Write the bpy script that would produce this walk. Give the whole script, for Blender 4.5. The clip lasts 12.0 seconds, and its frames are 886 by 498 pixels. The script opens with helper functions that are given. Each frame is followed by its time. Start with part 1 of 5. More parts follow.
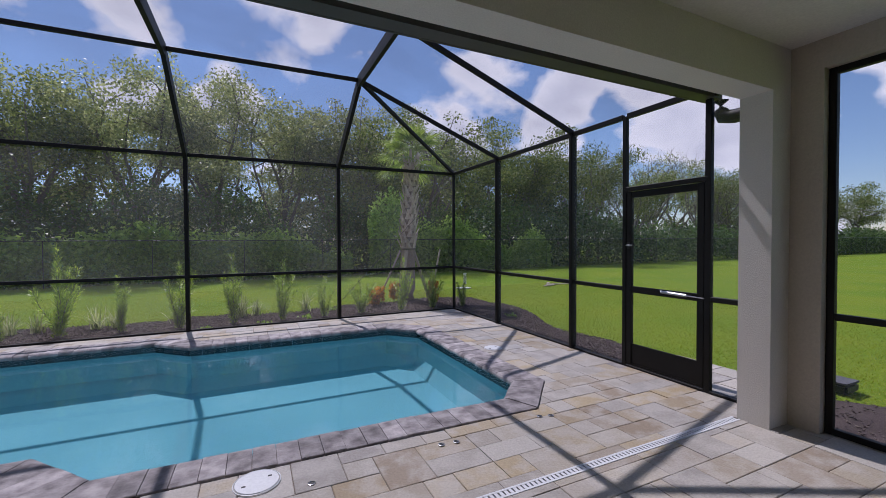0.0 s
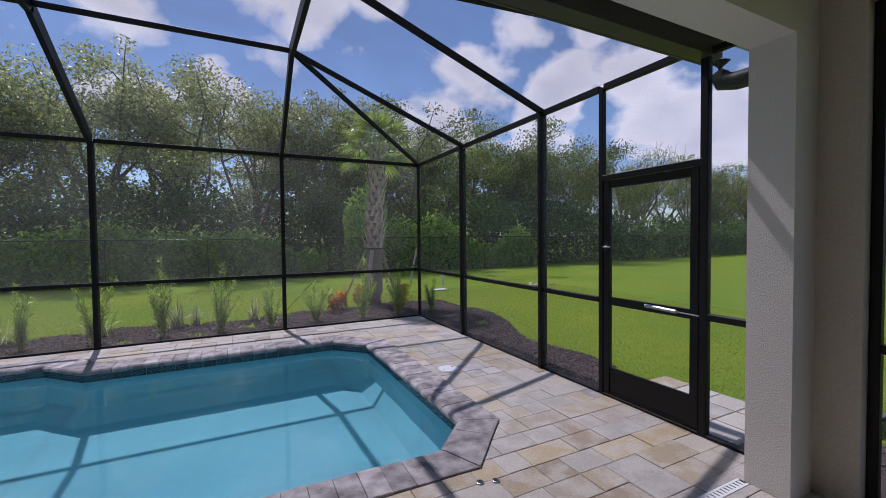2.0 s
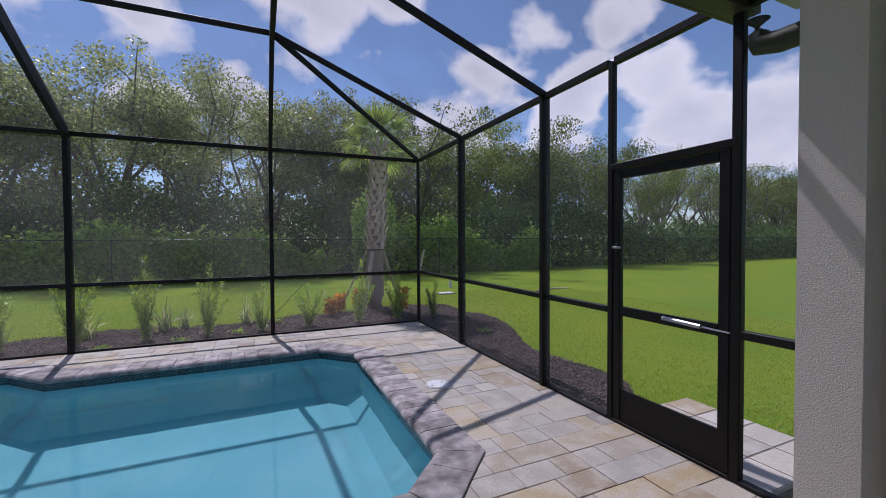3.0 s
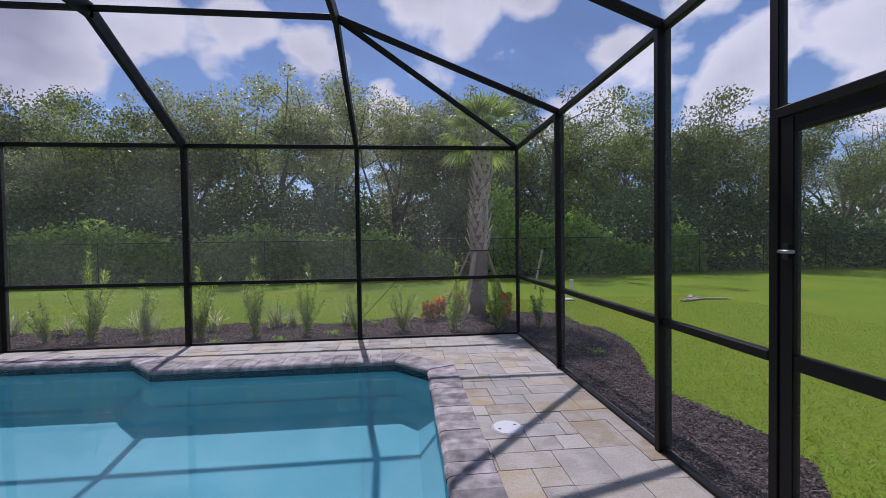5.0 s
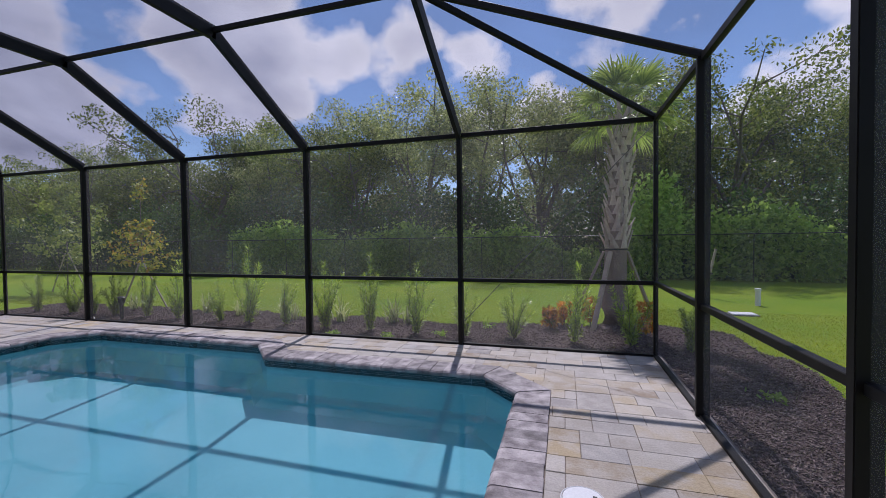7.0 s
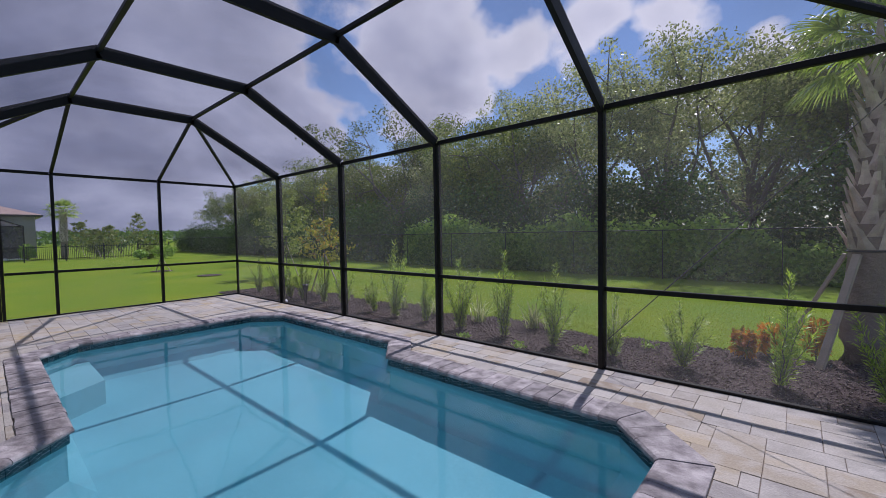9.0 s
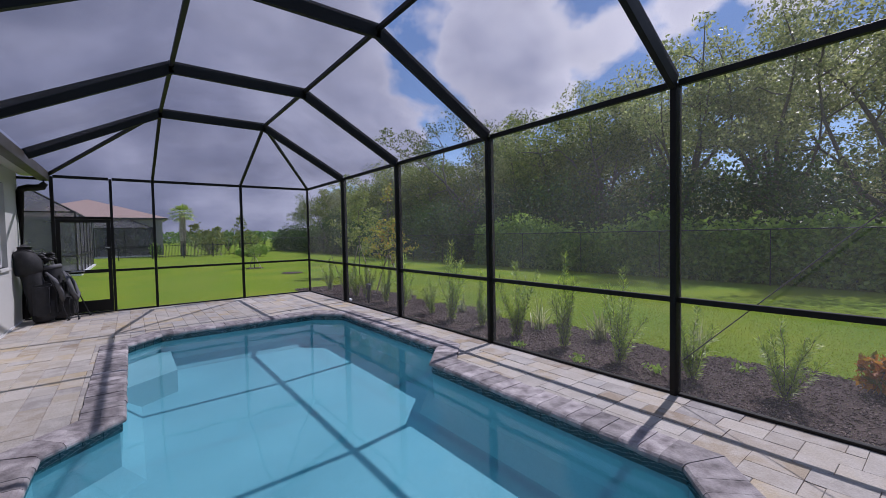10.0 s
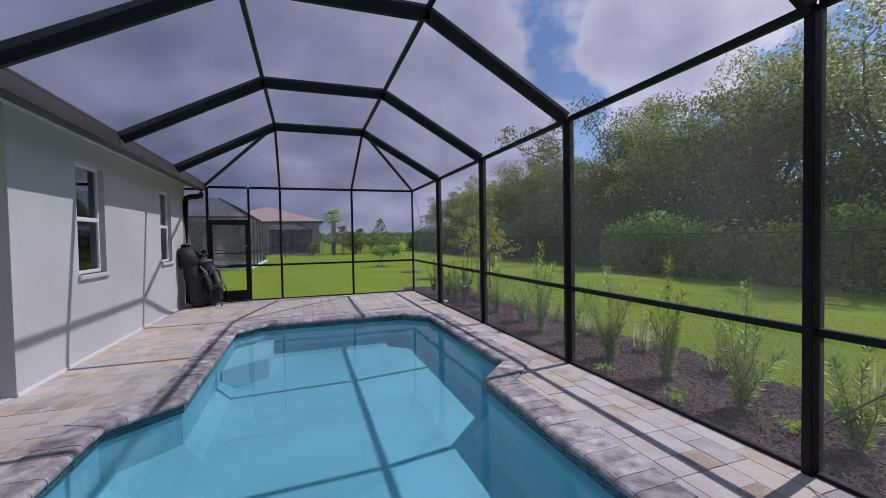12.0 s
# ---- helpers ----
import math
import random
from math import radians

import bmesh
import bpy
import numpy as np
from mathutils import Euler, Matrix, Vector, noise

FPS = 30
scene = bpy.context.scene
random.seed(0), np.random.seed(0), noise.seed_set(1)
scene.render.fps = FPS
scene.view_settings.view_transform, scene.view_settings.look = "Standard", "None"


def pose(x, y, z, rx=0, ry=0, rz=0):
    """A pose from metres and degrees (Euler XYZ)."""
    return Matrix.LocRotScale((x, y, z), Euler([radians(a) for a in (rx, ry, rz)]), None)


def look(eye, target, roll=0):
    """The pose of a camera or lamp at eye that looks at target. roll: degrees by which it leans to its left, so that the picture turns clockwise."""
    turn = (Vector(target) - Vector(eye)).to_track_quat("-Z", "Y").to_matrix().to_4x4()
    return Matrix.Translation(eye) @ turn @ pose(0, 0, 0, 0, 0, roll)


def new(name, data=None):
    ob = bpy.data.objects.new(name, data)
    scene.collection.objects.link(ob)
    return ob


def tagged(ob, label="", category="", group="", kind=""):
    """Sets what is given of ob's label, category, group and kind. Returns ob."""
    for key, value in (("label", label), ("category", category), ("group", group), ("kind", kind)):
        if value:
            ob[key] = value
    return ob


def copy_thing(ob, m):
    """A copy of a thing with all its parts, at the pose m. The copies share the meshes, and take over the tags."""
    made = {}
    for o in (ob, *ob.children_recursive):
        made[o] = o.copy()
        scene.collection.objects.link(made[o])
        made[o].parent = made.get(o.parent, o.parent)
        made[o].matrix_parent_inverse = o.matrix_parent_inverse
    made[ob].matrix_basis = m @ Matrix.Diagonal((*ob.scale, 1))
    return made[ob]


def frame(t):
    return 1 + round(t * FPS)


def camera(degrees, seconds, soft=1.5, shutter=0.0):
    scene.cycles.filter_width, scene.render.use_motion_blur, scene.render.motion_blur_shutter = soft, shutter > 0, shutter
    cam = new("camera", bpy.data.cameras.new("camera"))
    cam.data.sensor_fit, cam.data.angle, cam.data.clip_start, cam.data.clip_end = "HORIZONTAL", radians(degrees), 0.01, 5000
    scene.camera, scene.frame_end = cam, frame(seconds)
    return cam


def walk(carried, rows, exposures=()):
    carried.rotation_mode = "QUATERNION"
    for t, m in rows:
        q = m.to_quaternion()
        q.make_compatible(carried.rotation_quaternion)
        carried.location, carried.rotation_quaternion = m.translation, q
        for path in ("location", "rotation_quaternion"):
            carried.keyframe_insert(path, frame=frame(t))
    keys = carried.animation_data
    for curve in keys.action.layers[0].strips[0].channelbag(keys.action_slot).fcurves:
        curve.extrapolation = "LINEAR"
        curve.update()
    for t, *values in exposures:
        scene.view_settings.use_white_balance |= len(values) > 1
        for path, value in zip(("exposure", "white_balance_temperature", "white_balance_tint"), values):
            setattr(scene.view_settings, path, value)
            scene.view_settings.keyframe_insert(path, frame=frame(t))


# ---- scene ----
cam = camera(95.3, 12.0, soft=0.85)
PATH = [
    (0, (0.68, 0.554, 1.528), (1.536, 2.361, 1.486), -0.3),
    (0.5, (0.889, 0.673, 1.566), (1.776, 2.465, 1.516), -0.6),
    (1, (1.121, 0.843, 1.561), (2.016, 2.631, 1.508), -0.6),
    (1.5, (1.345, 0.993, 1.532), (2.241, 2.78, 1.485), -0.4),
    (2, (1.583, 1.165, 1.567), (2.476, 2.954, 1.509), -0.6),
    (2.5, (1.826, 1.338, 1.551), (2.711, 3.131, 1.496), -0.5),
    (4.5, (2.735, 2.024, 1.504), (3.093, 3.992, 1.468), -0.6),
    (5, (2.937, 2.205, 1.535), (3.128, 4.195, 1.492), -0.8),
    (5.5, (3.188, 2.378, 1.531), (3.2, 4.378, 1.488), -0.9),
    (6, (3.351, 2.547, 1.514), (3.191, 4.54, 1.474), -0.8),
    (6.5, (3.549, 2.755, 1.551), (3.172, 4.719, 1.498), -0.8),
    (7, (3.647, 2.963, 1.525), (3.076, 4.879, 1.476), -0.7),
    (9, (3.913, 3.898, 1.607), (2.595, 5.401, 1.529), -1.0),
    (9.5, (3.929, 4.18, 1.61), (2.469, 5.546, 1.538), -0.9),
    (10, (3.936, 4.442, 1.609), (2.355, 5.665, 1.537), -1.1),
    (10.5, (3.94, 4.722, 1.594), (2.256, 5.798, 1.529), -1.1),
    (11, (3.941, 4.986, 1.603), (2.166, 5.906, 1.539), -1.2),
    (11.5, (3.925, 5.266, 1.597), (2.085, 6.048, 1.53), -1.1),
    (12, (3.909, 5.517, 1.577), (2.017, 6.164, 1.523), -1.0),
]
walk(cam, [(t, look(eye, target, roll)) for t, eye, target, roll in PATH], [(0.0, 0.0, 5800, 24), (12.0, 0.0, 5800, 24)])

# ---- light ----
SUN_WAY = Vector((-0.17, 1.0, 1.50)).normalized()
sun = new("sun", bpy.data.lights.new("sun", "SUN"))
sun.data.energy, sun.data.angle, sun.data.color = 3.6, radians(0.55), (1.0, 0.95, 0.88)
sun.matrix_world = look(SUN_WAY * 60, (0, 0, 0))

world = bpy.data.worlds.new("sky")
scene.world = world
world.use_nodes = True
wn, wl = world.node_tree.nodes, world.node_tree.links
wn.clear()


def wnode(kind, **values):
    n = wn.new(kind)
    for key, value in values.items():
        n.inputs[key.replace("_", " ")].default_value = value
    return n


sky = wn.new("ShaderNodeTexSky")
sky.sky_type, sky.sun_disc = "NISHITA", False
sky.sun_elevation, sky.sun_rotation = math.asin(SUN_WAY.z), math.atan2(SUN_WAY.x, SUN_WAY.y)
sky.air_density, sky.dust_density, sky.ozone_density = 1.0, 0.15, 3.0
way = wn.new("ShaderNodeTexCoord")
split = wn.new("ShaderNodeSeparateXYZ")
wl.new(way.outputs["Generated"], split.inputs[0])
# flat cloud deck: the direction divided by its height
flat = wn.new("ShaderNodeVectorMath")
flat.operation = "DIVIDE"
lift = wn.new("ShaderNodeMath")
lift.operation = "ADD"
lift.inputs[1].default_value = 0.32
wl.new(split.outputs["Z"], lift.inputs[0])
joined = wn.new("ShaderNodeCombineXYZ")
for k in range(3):
    wl.new(lift.outputs[0], joined.inputs[k])
wl.new(way.outputs["Generated"], flat.inputs[0])
wl.new(joined.outputs[0], flat.inputs[1])
puffs = wnode("ShaderNodeTexNoise", Scale=2.3, Detail=9.0, Roughness=0.46, Distortion=0.1)
wl.new(flat.outputs[0], puffs.inputs["Vector"])
# more cover towards the west, where the weather comes from
lean = wn.new("ShaderNodeVectorMath")
lean.operation = "DOT_PRODUCT"
lean.inputs[1].default_value = (-0.8, -0.5, 0.0)
wl.new(way.outputs["Generated"], lean.inputs[0])
west = wn.new("ShaderNodeMapRange")
west.inputs["From Min"].default_value, west.inputs["From Max"].default_value = 0.0, 0.9
west.inputs["To Min"].default_value, west.inputs["To Max"].default_value = 0.0, 0.50
wl.new(lean.outputs["Value"], west.inputs["Value"])
# cumulus heaps: azimuth east of the y axis, elevation, radius in degrees
HEAPS = [(30, 22, 10), (26, 16, 8), (34, 28, 8), (42, 17, 7), (54, 17, 9), (64, 12, 9), (10, 30, 7), (3, 31, 6), (17, 31, 6), (14.5, 23.5, 3.2),
         (-11, 16, 5.5), (-3, 17, 5), (-22, 24, 8), (-13, 22, 6.5), (-31, 25, 9), (-41, 22, 11), (-40, 33, 10), (-18, 35, 8), (48, 30, 7), (80, 20, 14)]
heap = None
for az, el, size in HEAPS:
    dot, ramp, top = wn.new("ShaderNodeVectorMath"), wn.new("ShaderNodeMapRange"), wn.new("ShaderNodeMath")
    dot.operation, top.operation = "DOT_PRODUCT", "MAXIMUM"
    az, el = radians(az), radians(el)
    dot.inputs[1].default_value = (math.cos(el) * math.sin(az), math.cos(el) * math.cos(az), math.sin(el))
    wl.new(way.outputs["Generated"], dot.inputs[0])
    ramp.inputs["From Min"].default_value = math.cos(radians(size))
    ramp.inputs["To Max"].default_value = 0.24
    wl.new(dot.outputs["Value"], ramp.inputs["Value"])
    wl.new(ramp.outputs[0], top.inputs[0])
    top.inputs[1].default_value = 0.0
    if heap:
        wl.new(heap, top.inputs[1])
    heap = top.outputs[0]
billow = wnode("ShaderNodeTexNoise", Scale=9.0, Detail=7.0, Roughness=0.55)
wl.new(way.outputs["Generated"], billow.inputs["Vector"])
curl = wn.new("ShaderNodeMapRange")
curl.inputs["To Min"].default_value, curl.inputs["To Max"].default_value = -0.26, 0.05
wl.new(billow.outputs["Fac"], curl.inputs["Value"])
def wadd(first, second, by=None):
    n = wn.new("ShaderNodeMath")
    n.operation = "ADD" if by is None else "MULTIPLY_ADD"
    wl.new(first, n.inputs[0])
    if by is None:
        wl.new(second, n.inputs[1])
    else:
        n.inputs[1].default_value, n.inputs[2].default_value = second, by
    return n.outputs[0]


heaped = wadd(wadd(puffs.outputs["Fac"], heap), curl.outputs[0])
cover = wadd(heaped, west.outputs[0])
# thick cloud is greyer, and greyer again in the west
depth = wadd(wadd(heaped, 0.5, 0.25), west.outputs[0])
mask = wn.new("ShaderNodeValToRGB")
mask.color_ramp.elements[0].position, mask.color_ramp.elements[1].position = 0.50, 0.58
wl.new(cover, mask.inputs[0])
body = wn.new("ShaderNodeValToRGB")
tones = body.color_ramp.elements
tones[0].position, tones[0].color = 0.52, (0.90, 0.90, 0.92, 1)
tones[1].position, tones[1].color = 1.0, (0.15, 0.17, 0.25, 1)
for at, tone in ((0.60, (0.70, 0.71, 0.77, 1)), (0.70, (0.47, 0.49, 0.58, 1)), (0.86, (0.27, 0.29, 0.38, 1))):
    tones.new(at).color = tone
wl.new(depth, body.inputs[0])
bg_sky, bg_cloud, both, out = wn.new("ShaderNodeBackground"), wn.new("ShaderNodeBackground"), wn.new("ShaderNodeMixShader"), wn.new("ShaderNodeOutputWorld")
bg_sky.inputs["Strength"].default_value, bg_cloud.inputs["Strength"].default_value = 0.095, 0.88
wl.new(sky.outputs[0], bg_sky.inputs["Color"])
wl.new(body.outputs[0], bg_cloud.inputs["Color"])
wl.new(mask.outputs[0], both.inputs[0])
wl.new(bg_sky.outputs[0], both.inputs[1])
wl.new(bg_cloud.outputs[0], both.inputs[2])
wl.new(both.outputs[0], out.inputs[0])


# ---- materials ----
def mat(name, colour, rough=0.7, metal=0.0, other=None, scale=6.0, fine=60.0, amount=0.5, bump=0.0, bump_scale=80.0, random_by="", spread=0.25, spec=0.5):
    """A surface of one base colour that drifts to another in blotches, with fine grain, relief and a change from piece to piece."""
    m = bpy.data.materials.new(name)
    m.use_nodes = True
    n, l = m.node_tree.nodes, m.node_tree.links
    b = n["Principled BSDF"]
    b.inputs["Metallic"].default_value = metal
    b.inputs["Specular IOR Level"].default_value = spec
    where = n.new("ShaderNodeTexCoord")
    geo = n.new("ShaderNodeNewGeometry")
    big, small = n.new("ShaderNodeTexNoise"), n.new("ShaderNodeTexNoise")
    big.inputs["Scale"].default_value, small.inputs["Scale"].default_value = scale, fine
    big.inputs["Detail"].default_value = 5
    for t in (big, small):
        l.new(geo.outputs["Position"], t.inputs["Vector"])
    other = other or tuple(c * 0.72 for c in colour)
    ramp = n.new("ShaderNodeMapRange")
    ramp.inputs["From Min"].default_value, ramp.inputs["From Max"].default_value = 0.35, 0.68
    ramp.inputs["To Max"].default_value = amount
    l.new(big.outputs["Fac"], ramp.inputs["Value"])
    mix = n.new("ShaderNodeMix")
    mix.data_type = "RGBA"
    mix.inputs["A"].default_value, mix.inputs["B"].default_value = (*colour, 1), (*other, 1)
    l.new(ramp.outputs[0], mix.inputs["Factor"])
    hsv = n.new("ShaderNodeHueSaturation")
    l.new(mix.outputs["Result"], hsv.inputs["Color"])
    grain = n.new("ShaderNodeMapRange")
    grain.inputs["To Min"].default_value, grain.inputs["To Max"].default_value = 0.86, 1.14
    l.new(small.outputs["Fac"], grain.inputs["Value"])
    last = grain.outputs[0]
    if random_by:
        if random_by == "object":
            src = n.new("ShaderNodeObjectInfo").outputs["Random"]
        else:
            src = geo.outputs["Random Per Island"]
        sp = n.new("ShaderNodeMapRange")
        sp.inputs["To Min"].default_value, sp.inputs["To Max"].default_value = 1 - spread, 1 + spread
        l.new(src, sp.inputs["Value"])
        mul = n.new("ShaderNodeMath")
        mul.operation = "MULTIPLY"
        l.new(last, mul.inputs[0])
        l.new(sp.outputs[0], mul.inputs[1])
        last = mul.outputs[0]
    l.new(last, hsv.inputs["Value"])
    l.new(hsv.outputs[0], b.inputs["Base Color"])
    rr = n.new("ShaderNodeMapRange")
    rr.inputs["To Min"].default_value, rr.inputs["To Max"].default_value = max(rough - 0.12, 0.02), min(rough + 0.12, 1)
    l.new(big.outputs["Fac"], rr.inputs["Value"])
    l.new(rr.outputs[0], b.inputs["Roughness"])
    if bump:
        t = n.new("ShaderNodeTexNoise")
        t.inputs["Scale"].default_value, t.inputs["Detail"].default_value = bump_scale, 4
        l.new(geo.outputs["Position"], t.inputs["Vector"])
        bn = n.new("ShaderNodeBump")
        bn.inputs["Strength"].default_value, bn.inputs["Distance"].default_value = bump, 0.02
        l.new(t.outputs["Fac"], bn.inputs["Height"])
        l.new(bn.outputs[0], b.inputs["Normal"])
    return m


def leaf_mat(name, colours, glow=0.35, rough=0.5):
    """Leaves: colour by leaf, some light passing through."""
    m = bpy.data.materials.new(name)
    m.use_nodes = True
    n, l = m.node_tree.nodes, m.node_tree.links
    b = n["Principled BSDF"]
    b.inputs["Roughness"].default_value = rough
    geo = n.new("ShaderNodeNewGeometry")
    ramp = n.new("ShaderNodeValToRGB")
    ramp.color_ramp.interpolation = "LINEAR"
    e = ramp.color_ramp.elements
    e[0].color, e[1].color = (*colours[0], 1), (*colours[-1], 1)
    for k, c in enumerate(colours[1:-1]):
        e.new((k + 1) / (len(colours) - 1)).color = (*c, 1)
    info = n.new("ShaderNodeObjectInfo")
    shift = n.new("ShaderNodeMapRange")
    shift.inputs["To Min"].default_value, shift.inputs["To Max"].default_value = 0.75, 1.3
    l.new(info.outputs["Random"], shift.inputs["Value"])
    hsv = n.new("ShaderNodeHueSaturation")
    l.new(geo.outputs["Random Per Island"], ramp.inputs[0])
    l.new(ramp.outputs[0], hsv.inputs["Color"])
    l.new(shift.outputs[0], hsv.inputs["Value"])
    l.new(hsv.outputs[0], b.inputs["Base Color"])
    tr = n.new("ShaderNodeBsdfTranslucent")
    l.new(hsv.outputs[0], tr.inputs["Color"])
    mx = n.new("ShaderNodeMixShader")
    mx.inputs[0].default_value = glow
    l.new(b.outputs[0], mx.inputs[1])
    l.new(tr.outputs[0], mx.inputs[2])
    l.new(mx.outputs[0], n["Material Output"].inputs["Surface"])
    return m


def screen_mat(name, solid, colour):
    """Insect screen: fine mesh, seen as a veil that lets most light through."""
    m = bpy.data.materials.new(name)
    m.use_nodes = True
    n, l = m.node_tree.nodes, m.node_tree.links
    n.remove(n["Principled BSDF"])
    tp, df, tl, m1, m2 = (n.new("ShaderNode" + k) for k in ("BsdfTransparent", "BsdfDiffuse", "BsdfTranslucent", "MixShader", "MixShader"))
    df.inputs["Color"].default_value = tl.inputs["Color"].default_value = (*colour, 1)
    m1.inputs[0].default_value = 0.5
    l.new(df.outputs[0], m1.inputs[1])
    l.new(tl.outputs[0], m1.inputs[2])
    geo, tex, rng = n.new("ShaderNodeNewGeometry"), n.new("ShaderNodeTexNoise"), n.new("ShaderNodeMapRange")
    tex.inputs["Scale"].default_value = 0.8
    l.new(geo.outputs["Position"], tex.inputs["Vector"])
    l.new(tex.outputs["Fac"], rng.inputs["Value"])
    rng.inputs["From Min"].default_value, rng.inputs["From Max"].default_value = 0.3, 0.7
    rng.inputs["To Min"].default_value, rng.inputs["To Max"].default_value = solid * 0.6, solid * 1.45
    l.new(rng.outputs[0], m2.inputs[0])
    l.new(tp.outputs[0], m2.inputs[1])
    l.new(m1.outputs[0], m2.inputs[2])
    l.new(m2.outputs[0], n["Material Output"].inputs["Surface"])
    return m


def water_mat():
    """Clear pool water: light passes with a blue tint, the surface mirrors by Fresnel with faint ripples."""
    m = bpy.data.materials.new("pool water")
    m.use_nodes = True
    n, l = m.node_tree.nodes, m.node_tree.links
    n.remove(n["Principled BSDF"])
    tp, gl, fr, mx = (n.new("ShaderNode" + k) for k in ("BsdfTransparent", "BsdfGlossy", "Fresnel", "MixShader"))
    tp.inputs["Color"].default_value = (0.63, 0.90, 0.95, 1)
    # light scattered back by the body of water
    df, m0 = n.new("ShaderNodeBsdfDiffuse"), n.new("ShaderNodeMixShader")
    df.inputs["Color"].default_value = (0.02, 0.42, 0.52, 1)
    m0.inputs[0].default_value = 0.10
    l.new(tp.outputs[0], m0.inputs[1])
    l.new(df.outputs[0], m0.inputs[2])
    gl.inputs["Roughness"].default_value = 0.03
    fr.inputs["IOR"].default_value = 1.33
    geo, tex, bump = n.new("ShaderNodeNewGeometry"), n.new("ShaderNodeTexNoise"), n.new("ShaderNodeBump")
    tex.inputs["Scale"].default_value, tex.inputs["Detail"].default_value = 2.6, 3
    l.new(geo.outputs["Position"], tex.inputs["Vector"])
    bump.inputs["Strength"].default_value, bump.inputs["Distance"].default_value = 0.12, 0.02
    l.new(tex.outputs["Fac"], bump.inputs["Height"])
    l.new(bump.outputs[0], gl.inputs["Normal"])
    l.new(bump.outputs[0], fr.inputs["Normal"])
    l.new(fr.outputs[0], mx.inputs[0])
    l.new(m0.outputs[0], mx.inputs[1])
    l.new(gl.outputs[0], mx.inputs[2])
    l.new(mx.outputs[0], n["Material Output"].inputs["Surface"])
    return m


def glass_mat(name, tint):
    m = bpy.data.materials.new(name)
    m.use_nodes = True
    b = m.node_tree.nodes["Principled BSDF"]
    b.inputs["Base Color"].default_value = (*tint, 1)
    b.inputs["Roughness"].default_value = 0.02
    b.inputs["Transmission Weight"].default_value = 1.0
    b.inputs["IOR"].default_value = 1.5
    return m


BRONZE = mat("bronze powder-coated aluminium", (0.011, 0.010, 0.0095), 0.5, 0.0, scale=3, fine=220, amount=0.4, bump=0.03, bump_scale=400, spec=0.22)
GUTTER = mat("dark bronze gutter", (0.055, 0.048, 0.042), 0.45, scale=2, amount=0.5)
SCREEN = screen_mat("insect screen", 0.115, (0.50, 0.49, 0.48))
ROOF_SCREEN = screen_mat("roof insect screen", 0.22, (0.12, 0.12, 0.13))
STUCCO = mat("cream stucco", (0.72, 0.68, 0.62), 0.9, other=(0.62, 0.58, 0.52), scale=1.4, fine=90, amount=0.5, bump=0.30, bump_scale=150)
SMOOTH_STUCCO = mat("greige painted stucco", (0.52, 0.47, 0.39), 0.92, other=(0.46, 0.41, 0.34), scale=1.1, fine=60, amount=0.5, bump=0.25, bump_scale=90)
WALL_PAINT = mat("off-white stucco", (0.54, 0.54, 0.52), 0.9, other=(0.49, 0.49, 0.475), scale=0.9, fine=70, amount=0.5, bump=0.22, bump_scale=110)
CEILING = mat("white lanai ceiling", (0.72, 0.70, 0.66), 0.9, scale=1.0, amount=0.2, bump=0.15, bump_scale=120)


def paver_mat(name, by):
    """Tumbled concrete paver: tan, cream or grey stones with cloudy patches."""
    m = mat(name, (0.5, 0.5, 0.5), 0.78, scale=3, fine=45, bump=0.35, bump_scale=60)
    n, l = m.node_tree.nodes, m.node_tree.links
    b = n["Principled BSDF"]
    geo = n.new("ShaderNodeNewGeometry")
    src = n.new("ShaderNodeObjectInfo").outputs["Random"] if by == "object" else geo.outputs["Random Per Island"]
    tone = n.new("ShaderNodeValToRGB")
    tone.color_ramp.elements[0].color, tone.color_ramp.elements[1].color = (0.31, 0.285, 0.265, 1), (0.29, 0.225, 0.155, 1)
    for at, c in ((0.2, (0.46, 0.42, 0.36, 1)), (0.36, (0.37, 0.295, 0.195, 1)), (0.5, (0.39, 0.372, 0.352, 1)), (0.66, (0.45, 0.355, 0.215, 1)), (0.83, (0.50, 0.465, 0.415, 1))):
        tone.color_ramp.elements.new(at).color = c
    l.new(src, tone.inputs[0])
    cloud = n.new("ShaderNodeTexNoise")
    cloud.inputs["Scale"].default_value, cloud.inputs["Detail"].default_value = 5.5, 6
    l.new(geo.outputs["Position"], cloud.inputs["Vector"])
    fac = n.new("ShaderNodeMapRange")
    fac.inputs["From Min"].default_value, fac.inputs["From Max"].default_value, fac.inputs["To Max"].default_value = 0.44, 0.60, 0.55
    l.new(cloud.outputs["Fac"], fac.inputs["Value"])
    mix = n.new("ShaderNodeMix")
    mix.data_type = "RGBA"
    mix.inputs["B"].default_value = (0.52, 0.485, 0.44, 1)
    l.new(fac.outputs[0], mix.inputs["Factor"])
    l.new(tone.outputs[0], mix.inputs["A"])
    grain = n.new("ShaderNodeTexNoise")
    grain.inputs["Scale"].default_value = 55
    l.new(geo.outputs["Position"], grain.inputs["Vector"])
    hsv = n.new("ShaderNodeHueSaturation")
    gr = n.new("ShaderNodeMapRange")
    gr.inputs["To Min"].default_value, gr.inputs["To Max"].default_value = 0.78, 1.2
    l.new(grain.outputs["Fac"], gr.inputs["Value"])
    l.new(gr.outputs[0], hsv.inputs["Value"])
    l.new(mix.outputs["Result"], hsv.inputs["Color"])
    l.new(hsv.outputs[0], b.inputs["Base Color"])
    return m


